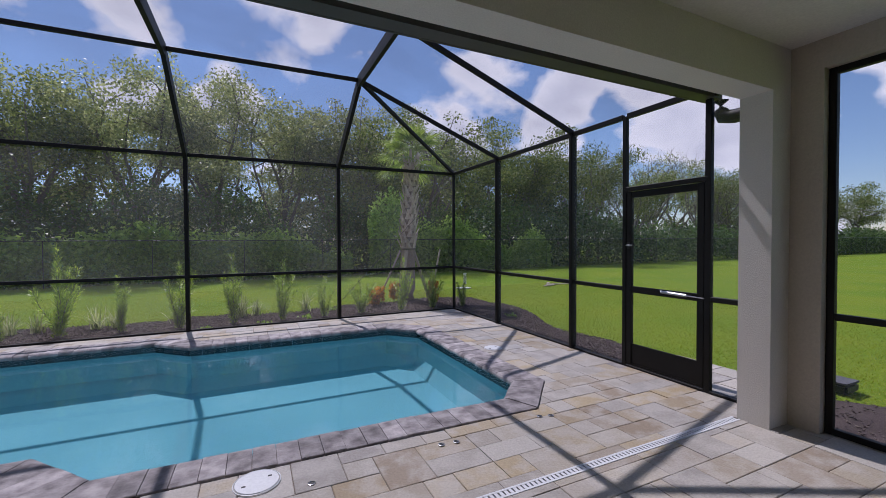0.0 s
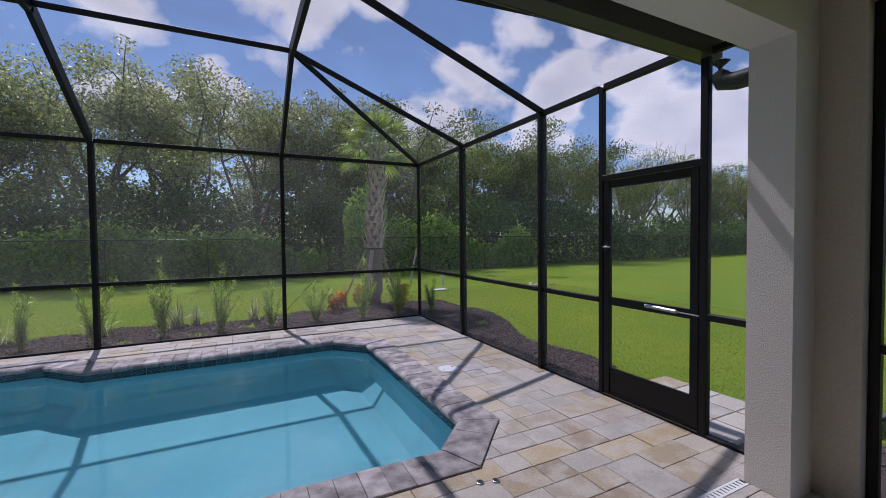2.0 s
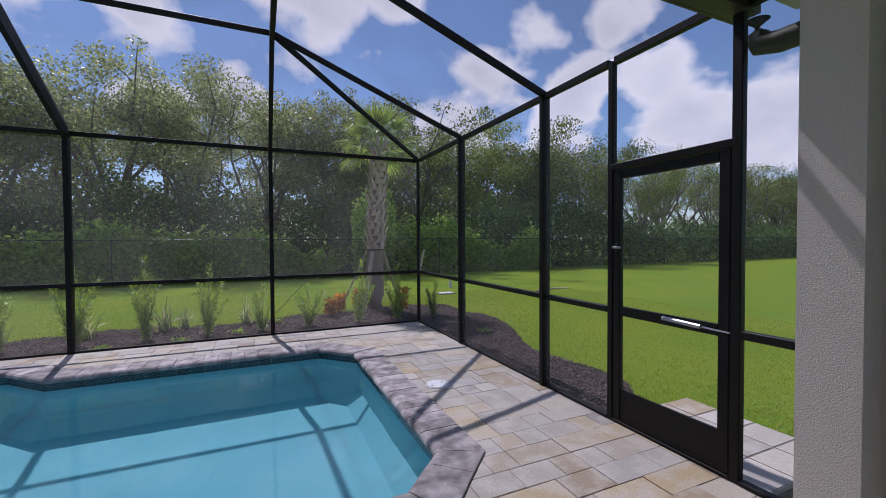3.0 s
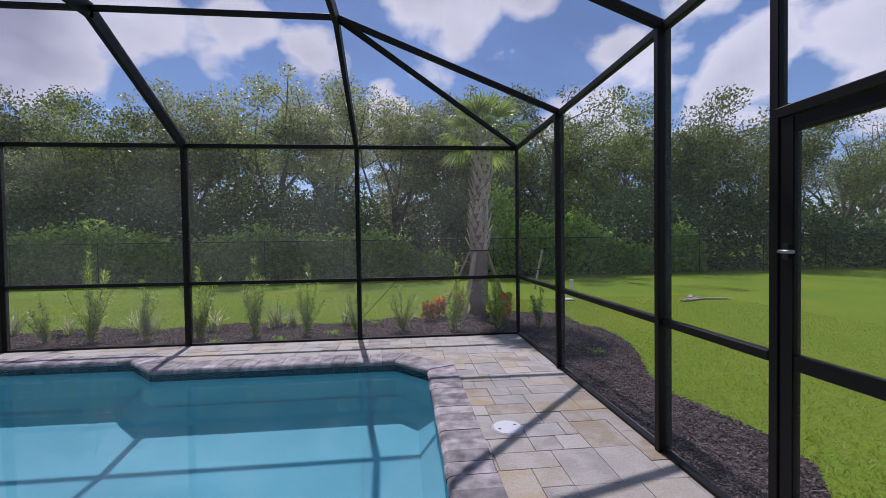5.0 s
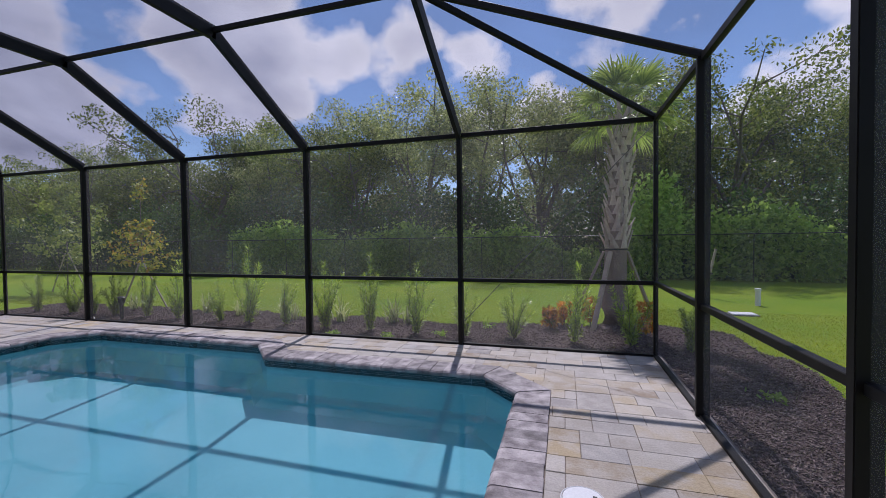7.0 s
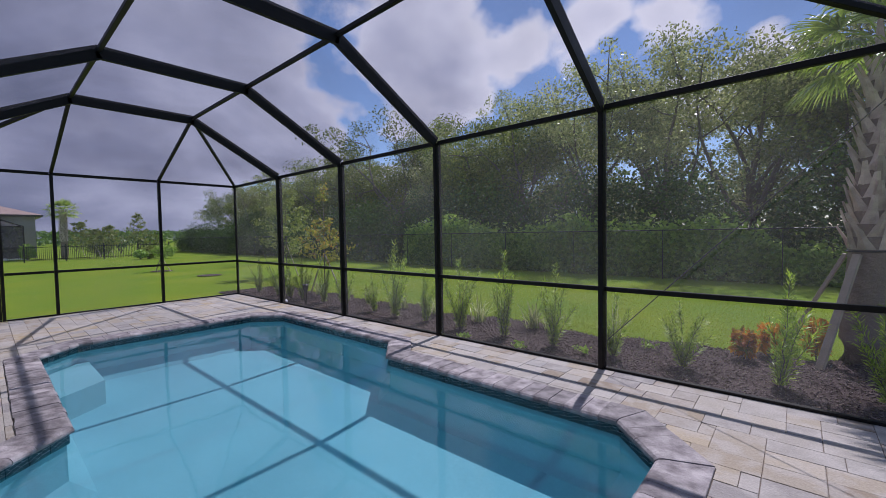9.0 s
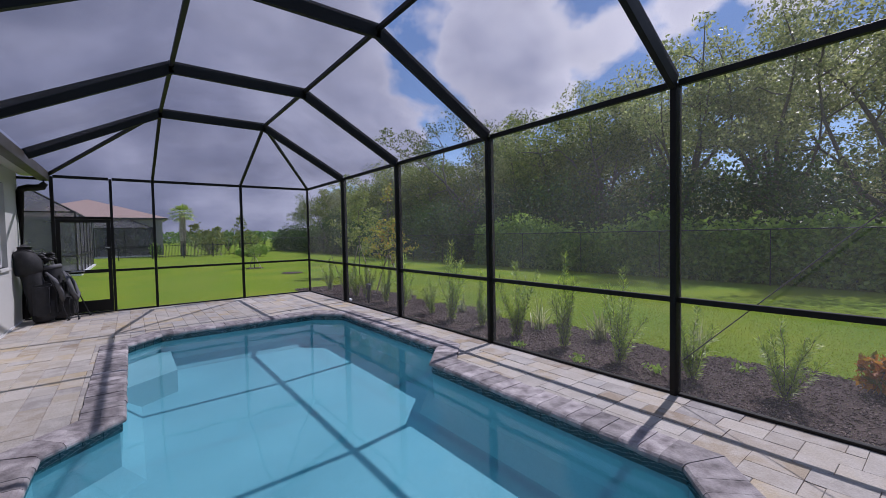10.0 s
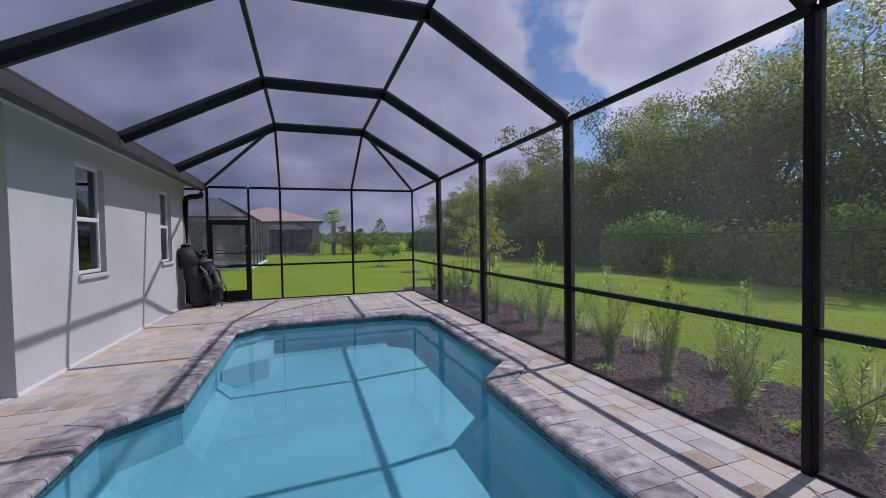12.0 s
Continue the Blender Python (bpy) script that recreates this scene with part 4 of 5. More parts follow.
for k, (x, y, h) in enumerate(PLACES):
    m = pose(x, y, -0.1, 0, 0, 67 * k)
    t = SHRUBS[k] if k < 4 else copy_thing(SHRUBS[k % 4], m)
    t.matrix_basis = m
    t.scale = (0.55 + 0.3 * h, 0.55 + 0.3 * h, h * 1.04)


def flax(seed):
    r = np.random.default_rng(seed)
    t = thing("flax_lily", "variegated flax lily clump with arching striped blades", "grass plant", group="flax lilies")
    vs, fs = [], []
    for k in range(46):
        a, L, out = r.uniform(0, 2 * math.pi), r.uniform(0.30, 0.56), r.uniform(0.10, 0.95)
        d, w = np.array((math.cos(a), math.sin(a), 0)), np.array((-math.sin(a), math.cos(a), 0))
        p0 = np.array((r.normal() * 0.04, r.normal() * 0.04, -0.01))
        i0 = len(vs)
        for j in range(5):
            q = j / 4
            c = p0 + d * L * out * q * (0.6 + 0.4 * q) + np.array((0, 0, L * (q * (1.15 - 0.25 * out) - 0.55 * out * q * q)))
            hw = 0.010 * (1 - q) ** 0.5 + 0.001
            vs += [c - w * hw, c + w * hw + np.array((0, 0, 0.003))]
        for j in range(4):
            fs.append((i0 + 2 * j, i0 + 2 * j + 1, i0 + 2 * j + 3, i0 + 2 * j + 2))
    from_arrays("blades", np.array(vs), np.array(fs), FLAX, t)
    return t


FL = [flax(51), flax(52), flax(53)]
for k, (x, y, s) in enumerate([(-4.2, 10.3, 1.0), (-3.15, 10.12, 0.85), (-2.8, 10.15, 0.8), (-1.95, 10.1, 1.0), (-1.66, 10.06, 0.8), (-0.62, 10.1, 1.1), (0.45, 10.2, 1.15), (0.75, 10.25, 0.8), (1.78, 10.35, 1.0), (-5.0, 10.2, 0.8), (-6.4, 10.2, 0.9)]):
    m = pose(x, y, -0.09, 0, 0, 41 * k)
    t = FL[k] if k < 3 else copy_thing(FL[k % 3], m)
    t.matrix_basis = m
    t.scale = (s, s, s)


def croton(x, y, h, seed):
    r = np.random.default_rng(seed)
    t = thing("croton", "orange and red croton bush in the mulch", "shrub", (x, y, -0.09), group="crotons")
    bm = bmesh.new()
    for k in range(5):
        a = r.uniform(0, 6.3)
        tube([(0, 0, -0.02), (0.05 * math.cos(a), 0.05 * math.sin(a), h * 0.4), (0.12 * math.cos(a), 0.12 * math.sin(a), h * 0.8)], [0.008, 0.006, 0.003], 4, bm)
    part("stems", bm, BARK, t)
    n = 230
    ang, q = r.uniform(0, 6.3, n), r.uniform(0.15, 1, n)
    c = np.stack([np.cos(ang) * 0.13 * np.sqrt(r.uniform(0, 1, n)), np.sin(ang) * 0.13 * np.sqrt(r.uniform(0, 1, n)), h * q], axis=1)
    v, f = leaves(r, c, 0.12, 0.040, 0.8)
    from_arrays("foliage", v, f, CROTON, t)


for k, (x, y, h) in enumerate([(3.41, 10.35, 0.37), (3.66, 10.7, 0.42), (4.12, 10.9, 0.5), (4.92, 10.1, 0.55)]):
    croton(x, y, h, 60 + k)
# weeds in the mulch and one low shrub
for k, (x, y) in enumerate([(2.35, 10.1), (-0.1, 8.95), (0.9, 9.0), (1.7, 9.35), (5.6, 7.6)]):
    r = np.random.default_rng(80 + k)
    t = thing("weed", "small green weed sprouting in the mulch", "plant", (x, y, -0.09), group="weeds")
    v, f = leaves(r, r.normal(size=(40, 3)) * np.array((0.06, 0.06, 0.02)) + np.array((0, 0, 0.05)), 0.07, 0.035, 0.5)
    from_arrays("foliage", v, f, BRIGHT, t)


# cabbage palm held by props
def cabbage_palm(x, y, s=1.0, props=True):
    t = thing("palm", "cabbage palm with pale criss-cross boots, propped with lumber", "palm", (x, y, -0.1))
    r = np.random.default_rng(5)
    H = 3.85
    part("trunk", tube([(0, 0, -0.05), (0.0, 0, 0.3), (0.03, 0, 1.3), (0.09, 0, 2.5), (0.16, 0, H)], [0.25, 0.225, 0.19, 0.185, 0.13], 20), PALM_BARK, t, smooth=True)
    bm = bmesh.new()
    z, k = 1.42, 0
    while z < H - 0.02:
        q = (z - 1.35) / (H - 1.35)
        for i in range(7):
            a = 2 * math.pi * (i + 0.5 * (k % 2)) / 7 + r.normal() * 0.05
            rad = 0.19 - 0.045 * q
            up, o, w = Vector((0, 0, 1)), Vector((math.cos(a), math.sin(a), 0)), Vector((-math.sin(a), math.cos(a), 0))
            c = Vector((0.035 + 0.125 * q, 0, z)) + o * rad * 0.95
            L, flare = r.uniform(0.24, 0.36), r.uniform(0.07, 0.13)
            lean = w * r.choice((-1, 1)) * 0.05
            ring = []
            for u, hw, th, fl in ((0, 0.085, 0.02, 0.0), (0.5, 0.045, 0.025, 0.45), (1.0, 0.026, 0.016, 1.0)):
                p = c + up * L * u + o * flare * fl + lean * u
                ring.append([bm.verts.new(p - w * hw), bm.verts.new(p + o * th), bm.verts.new(p + w * hw), bm.verts.new(p - o * th * 0.5)])
            for p0, p1 in zip(ring, ring[1:]):
                for j in range(4):
                    bm.faces.new((p0[j], p0[(j + 1) % 4], p1[(j + 1) % 4], p1[j]))
            bm.faces.new(ring[-1])
        z += 0.155
        k += 1
    part("boots", bm, BOOT, t, "pale split leaf boots")
    for k in range(26):
        a = 2.4 * k
        rise = 1.42 - 2.0 * (k / 25) + r.normal() * 0.08
        o = Vector((math.cos(a), math.sin(a), 0))
        top = Vector((0.16, 0, H + 0.02))
        st = 0.52 + 0.14 * r.uniform()
        mid = top + (o * math.cos(rise * 0.9) + Vector((0, 0, math.sin(rise * 0.9)))) * st
        bm = tube([top - Vector((0, 0, 0.15)), top.lerp(mid, 0.5) + Vector((0, 0, 0.04)), mid], [0.018, 0.012, 0.008], 5)
        way = (mid - top).normalized()
        sidew = way.cross(Vector((0, 0, 1))).normalized()
        nor = sidew.cross(way)
        for j in range(26):
            b = (j / 25 - 0.5) * 3.4 + r.normal() * 0.03
            d = (way * math.cos(b * 0.75) + sidew * math.sin(b * 0.75)).normalized()
            L = 0.66 * (1 - 0.22 * abs(b) / 1.7) * r.uniform(0.9, 1.05)
            fall = r.uniform(0.05, 0.24) + 0.08 * abs(b)
            pts = [mid, mid + d * L * 0.4 + nor * 0.02, mid + d * L * 0.75 - Vector((0, 0, fall * 0.22)), mid + d * L * 0.95 - Vector((0, 0, fall * 0.75))]
            wd = d.cross(nor).normalized()
            vs = []
            for p, hw in zip(pts, (0.006, 0.017, 0.011, 0.001)):
                vs.append((bm.verts.new(p - wd * hw), bm.verts.new(p + wd * hw)))
            for p0, p1 in zip(vs, vs[1:]):
                bm.faces.new((p0[0], p0[1], p1[1], p1[0]))
        part("frond", bm, FROND, t)
    if props:
        for a in (238, 165, 20):
            a = radians(a)
            part("prop", strut((0.03 + 0.21 * math.cos(a), 0.21 * math.sin(a), 1.36), (0.80 * math.cos(a), 0.80 * math.sin(a), -0.02), 0.085, 0.04), LUMBER, t, "lumber prop")
        part("strap", tube([(0.03 + 0.205 * math.cos(q), 0.205 * math.sin(q), 1.40) for q in np.linspace(0, 2 * math.pi, 17)], 0.012, 5, closed=False), NYLON, t)
    return t


cabbage_palm(4.55, 11.05)


def sapling(x, y, h, seed, material, label, count, crown, low=0.30, high=0.66, leaf=0.085):
    """A thin staked young tree: tiered side shoots between low and high, a bare leader with a tuft on top."""
    r = np.random.default_rng(seed)
    t = thing("sapling", label, "tree", (x, y, -0.1))
    bm = tube([(0, 0, -0.05), (0.02, 0.01, h * 0.4), (0.0, 0.02, h * 0.75), (0.03, 0, h)], [0.022, 0.018, 0.011, 0.004], 6)
    cs = []
    for k in range(17):
        u = k / 16
        z = h * (low + (high - low) * u)
        a, L = 2.4 * k, crown * (0.55 + 0.45 * math.sin(math.pi * min(1.0, 0.25 + 0.75 * u))) * (1.0 - 0.45 * u) * r.uniform(0.75, 1.1)
        pts = [Vector((0.01, 0.01, z)), Vector((math.cos(a) * L * 0.5, math.sin(a) * L * 0.5, z + L * 0.18)), Vector((math.cos(a) * L, math.sin(a) * L, z + L * 0.26))]
        tube(pts, [0.008, 0.005, 0.002], 4, bm)
        for _ in range(int(count * 0.9) // 17):
            q = r.uniform(0.25, 1.05)
            cs.append(np.array(pts[0].lerp(pts[2], q)) + r.normal(size=3) * 0.055 * crown / 0.8)
    for _ in range(count // 12):
        cs.append(np.array((0.02, 0, h * r.uniform(0.86, 1.02))) + r.normal(size=3) * np.array((0.09, 0.09, 0.03)) * crown)
    part("trunk", bm, BARK, t, smooth=True)
    v, f = leaves(r, np.array(cs), leaf, leaf * 0.7)
    from_arrays("crown", v, f, material, t)
    for a in (0.5, 3.4):
        part("stake", strut((0.05 * math.cos(a), 0.05 * math.sin(a), h * 0.36), (0.55 * math.cos(a), 0.55 * math.sin(a), -0.02), 0.04, 0.025), LUMBER, t)
    return t


sapling(-6.3, 10.35, 3.12, 91, MAPLE, "young maple with yellow-green and rusty leaves", 1100, 0.86)
sapling(-12.6, 12.5, 3.6, 92, PALE, "young staked tree with an airy light green crown", 2600, 1.5, 0.26, 0.95, 0.10)

# path light and white spotlight in the bed
p = thing("path_light", "black bollard path light in the mulch", "garden light", (-5.35, 9.2, -0.1))
part("stem", rod((0, 0, 0), (0, 0, 0.36), 0.035, sides=12), BLACK_PLASTIC, p)
part("head", rod((0, 0, 0.36), (0, 0, 0.47), 0.065, 0.05, 14), BLACK_PLASTIC, p)
part("cap", rod((0, 0, 0.47), (0, 0, 0.49), 0.08, 0.06, 14), BLACK_PLASTIC, p)
p = thing("spotlight", "small white plastic spotlight on the mulch", "garden light", (-5.75, 8.85, -0.09))
part("head", tube([(-0.05, 0, 0.05), (-0.03, 0, 0.055), (0.04, 0, 0.06), (0.07, 0, 0.065)], [0.02, 0.045, 0.05, 0.048], 10), WHITE_PLASTIC, p, smooth=True)
part("spike", rod((0, 0, -0.03), (0, 0, 0.03), 0.012), BLACK_PLASTIC, p)

# ---- neighbouring lots ----
def hip_roof(x0, x1, y0, y1, z0, z1, bm=None):
    bm = bm or bmesh.new()
    e = [bm.verts.new(p) for p in ((x0, y0, z0), (x1, y0, z0), (x1, y1, z0), (x0, y1, z0))]
    d = min(x1 - x0, y1 - y0) / 2
    if x1 - x0 > y1 - y0:
        r = [bm.verts.new((x0 + d, (y0 + y1) / 2, z1)), bm.verts.new((x1 - d + 0.01, (y0 + y1) / 2, z1))]
        fs = ((e[0], e[1], r[1], r[0]), (e[1], e[2], r[1]), (e[2], e[3], r[0], r[1]), (e[3], e[0], r[0]))
    else:
        r = [bm.verts.new(((x0 + x1) / 2, y0 + d, z1)), bm.verts.new(((x0 + x1) / 2, y1 - d + 0.01, z1))]
        fs = ((e[0], e[1], r[0]), (e[1], e[2], r[1], r[0]), (e[2], e[3], r[1]), (e[3], e[0], r[0], r[1]))
    for f in fs:
        bm.faces.new(f)
    bm.faces.new(e[::-1])
    return bm


def far_house(x0, x1, y0, y1, eave, ridge, roof, label, windows):
    h = thing("house", label, "house", ((x0 + x1) / 2, (y0 + y1) / 2, -0.12), group="neighbouring houses")
    a, b = (x1 - x0) / 2, (y1 - y0) / 2
    part("wall", box(-a, a, -b, b, 0, eave), GREIGE, h)
    part("roof", hip_roof(-a - 0.5, a + 0.5, -b - 0.5, b + 0.5, eave, ridge), roof, h)
    part("fascia", box(-a - 0.52, a + 0.52, -b - 0.52, b + 0.52, eave - 0.18, eave - 0.003), GUTTER, h)
    for side, u, z0, z1, w in windows:
        # flat panels, with the unlit interior painted as near-black
        if side == "n":
            win = part("window", box(u - w / 2, u + w / 2, b - 0.02, b + 0.03, z0, z1), ROOM_SHADE, h)
        else:
            win = part("window", box(a - 0.02, a + 0.03, u - w / 2, u + w / 2, z0, z1), ROOM_SHADE, h)
        f = bmesh.new()
        for q in (-w / 2, w / 2):
            c = (u + q, b + 0.03) if side == "n" else (a + 0.03, u + q)
            box(c[0] - 0.05, c[0] + 0.05, c[1] - 0.03, c[1] + 0.03, z0, z1, bm=f)
        part("frame", f, VINYL, win)
    return h


far_house(-40, -24.2, -15, -1.8, 3.1, 5.3, GREY_ROOF, "single-storey grey-beige neighbouring house with tile roof", [("e", -1.5, 0.9, 2.3, 1.2), ("e", 2.5, 0.9, 2.3, 1.2), ("n", 3.0, 0.1, 2.4, 3.5), ("n", -3.0, 0.9, 2.3, 1.4)])
far_house(-66, -52, -6, 7.4, 4.2, 6.6, TILE_ROOF, "distant house with terracotta hip roof", [("e", 3.0, 0.3, 2.9, 3.2), ("e", -1.5, 1.0, 2.4, 1.2), ("n", 0.0, 0.3, 2.6, 4.0)])


def far_cage(x0, x1, y0, y1, eave, top, nx, ny, label):
    c = thing("neighbour_screen_cage", label, "screen enclosure", ((x0 + x1) / 2, y0, -0.12), group="neighbouring screen cages")
    a, d, inn = (x1 - x0) / 2, y1 - y0, 1.9
    def b(p, q, w=0.07):
        part("beam", strut(p, q, w, w, 0), BRONZE, c)
    for k in range(nx + 1):
        x = -a + 2 * a * k / nx
        part("post", strut((x, d, 0), (x, d, eave), 0.07, 0.07, 0), BRONZE, c)
        if 0 < k < nx:
            b((x, d, eave), (x, d - inn, top))
    for s in (-1, 1):
        for k in range(1, ny + 1):
            y = d * (k - 1) / ny
            part("post", strut((s * a, y, 0), (s * a, y, eave), 0.07, 0.07, 0), BRONZE, c)
        b((s * a, 0, eave), (s * a, d, eave))
        b((s * a, 0, 1.0), (s * a, d, 1.0))
        b((s * a, d, eave), (s * (a - inn), d - inn, top))
    b((-a, d, eave), (a, d, eave))
    b((-a, d, 1.0), (a, d, 1.0))
    b((-a + inn, d - inn, top), (a - inn, d - inn, top))
    sc = [[(-a, d, 0), (a, d, 0), (a, d, eave), (-a, d, eave)], [(-a, d, eave), (a, d, eave), (a - inn, d - inn, top), (-a + inn, d - inn, top)],
          [(-a + inn, d - inn, top), (a - inn, d - inn, top), (a - inn, 0, top), (-a + inn, 0, top)]]
    for s in (-1, 1):
        sc += [[(s * a, 0, 0), (s * a, d, 0), (s * a, d, eave), (s * a, 0, eave)], [(s * a, 0, eave), (s * a, d, eave), (s * (a - inn), d - inn, top), (s * (a - inn), 0, top)]]
    for q in sc:
        part("screen_panel", sheet(q), FAR_SCREEN, c)
    part("kerb", box(-a - 0.15, a + 0.15, 0, d + 0.15, 0, 0.10), WHITE_PLASTIC, c, "white concrete edge")
    return c


far_cage(-34.0, -23.4, -1.8, 2.3, 3.2, 4.5, 5, 2, "grey screen cage on a neighbouring house")
far_cage(-51.9, -48.5, 1.6, 6.4, 3.0, 3.9, 3, 2, "dark screen cage on a distant house")

# picket fence, young trees and shrubs on the lots to the west
pf = thing("picket_fence", "low black metal picket fence across the lawn", "fence", (-41, 0, -0.12))
bm = bmesh.new()
for k in range(105):
    box(-0.012, 0.012, 3.6 + 0.115 * k, 3.624 + 0.115 * k, 0.08, 1.28, bm=bm)
part("pickets", bm, BLACK_PLASTIC, pf)
for k in range(6):
    part("post", box(-0.04, 0.04, 3.55 + 2.4 * k, 3.63 + 2.4 * k, 0, 1.4), BLACK_PLASTIC, pf)
for z in (0.2, 1.15):
    part("fence_rail", box(-0.02, 0.02, 3.6, 15.7, z, z + 0.04), BLACK_PLASTIC, pf)

sapling(-20.9, 10.0, 1.9, 93, BRIGHT, "young staked tree on the neighbouring lawn", 420, 0.7)
far = cabbage_palm(-46, 8.8, props=False)
far.scale = (1.25, 1.25, 1.1)
tagged(far, "distant cabbage palm on a neighbouring lawn")


def far_shrub(x, y, w, h, seed, material, label):
    r = np.random.default_rng(seed)
    n = 500
    t = thing("bush", label, "shrub", (x, y, -0.12), group="bushes on the western lots")
    bm = bmesh.new()
    for k in range(5):
        a = 1.3 * k
        tube([(0, 0, 0), (math.cos(a) * w * 0.15, math.sin(a) * w * 0.15, h * 0.4), (math.cos(a) * w * 0.3, math.sin(a) * w * 0.3, h * 0.75)], [0.04, 0.03, 0.015], 5, bm)
    part("stems", bm, BARK, t)
    d = r.normal(size=(n, 3))
    d /= np.linalg.norm(d, axis=1)[:, None]
    c = d * (r.uniform(0.3, 1, n) ** 0.5 * (1 + 0.25 * np.sin(3 * d[:, 0] + seed)))[:, None] * np.array((w / 2, w / 2, h * 0.42)) + np.array((0, 0, h * 0.58))
    v, f = leaves(r, c, 0.26, 0.15)
    from_arrays("crown", v, f, material, t)


for k, (x, y, w, h, m) in enumerate([(-37, 12.5, 1.0, 0.8, BRIGHT), (-36.5, 14.0, 1.6, 1.1, BRIGHT), (-37.4, 13.2, 1.2, 1.0, PALE), (-45.5, 6.4, 1.0, 1.3, BRIGHT), (-50, 16.0, 3.2, 2.6, OAK), (-58, 15.0, 3.5, 2.8, BRUSH), (-56, 12.5, 2.2, 2.0, OAK), (-70, 17, 5.0, 3.2, OAK), (-76, 13, 4.5, 2.8, BRUSH), (-47.5, 11.5, 2.0, 1.6, OAK)]):
    far_shrub(x, y, w, h, 100 + k, m, "dark green bush on a distant lawn" if m in (OAK, BRUSH) else "light green bush on a distant lawn")
for k, (x, y, h, w) in enumerate([(-46.0, 9.9, 3.3, 1.3), (-43.5, 11.6, 2.9, 1.2), (-44.5, 10.8, 2.6, 1.3), (-50.5, 15.2, 4.4, 1.3)]):
    t = sapling(x, y, h, 120 + k, PALE, "airy young tree on a distant lawn", 620, w, 0.3, 0.95, 0.2)
for k, (x, y) in enumerate([(-20.9, 10.0), (-16.0, 10.6)]):
    bed("mulch_ring", [(x + 0.55 * math.cos(q), y + 0.5 * math.sin(q)) for q in np.linspace(0, 2 * math.pi, 14)[:-1]], "round mulch ring in the lawn")
n = 9000
c = np.stack([rng.uniform(-240, -160, n), rng.uniform(-90, 120, n), 4.6 * rng.uniform(0, 1, n) ** 0.7 - 0.2], axis=1)
v, f = leaves(rng, c, 1.5, 0.9)
tagged(from_arrays("far_woods", v, f, BRUSH), "hazy dark line of far woods", "woods", kind="stuff")

# ---- on the deck ----
def lid(x, y, r, label):
    t = thing("skimmer_lid", label, "lid", (x, y, 0.002), group="pool lids")
    bm = rod((0, 0, -0.01), (0, 0, 0.008), r, r - 0.006, 32)
    part("disc", bm, WHITE_PLASTIC, t)
    # finger holes as thin black blocks on the disc, their shade in the colour
    bm = bmesh.new()
    for a in (0.4, 0.4 + math.pi):
        box(0.62 * r * math.cos(a) - 0.012, 0.62 * r * math.cos(a) + 0.012, 0.62 * r * math.sin(a) - 0.008, 0.62 * r * math.sin(a) + 0.008, 0.0081, 0.0092, bm=bm)
    part("dark_hole_marks", bm, BLACK_PLASTIC, t)
    part("rim", tube([((r + 0.004) * math.cos(q), (r + 0.004) * math.sin(q), 0.002) for q in np.linspace(0, 2 * math.pi, 33)], 0.004, 5, closed=False), WHITE_PLASTIC, t)


lid(0.69, 3.345, 0.135, "round white skimmer lid set in the deck")
lid(3.75, 5.40, 0.12, "round white leveller lid set in the deck")
for x, y in ((1.94, 3.26), (2.06, 3.25), (2.91, 3.33), (3.01, 3.30), (1.0, 3.18)):
    t = thing("deck_anchor", "small dark deck anchor with a steel rim", "anchor", (x, y, 0.001), group="deck anchors")
    part("socket", rod((0, 0, -0.01), (0, 0, 0.004), 0.018, sides=14), BLACK_PLASTIC, t)
    part("ring", tube([(0.021 * math.cos(q), 0.021 * math.sin(q), 0.004) for q in np.linspace(0, 2 * math.pi, 15)], 0.004, 5, closed=False), CHROME, t)


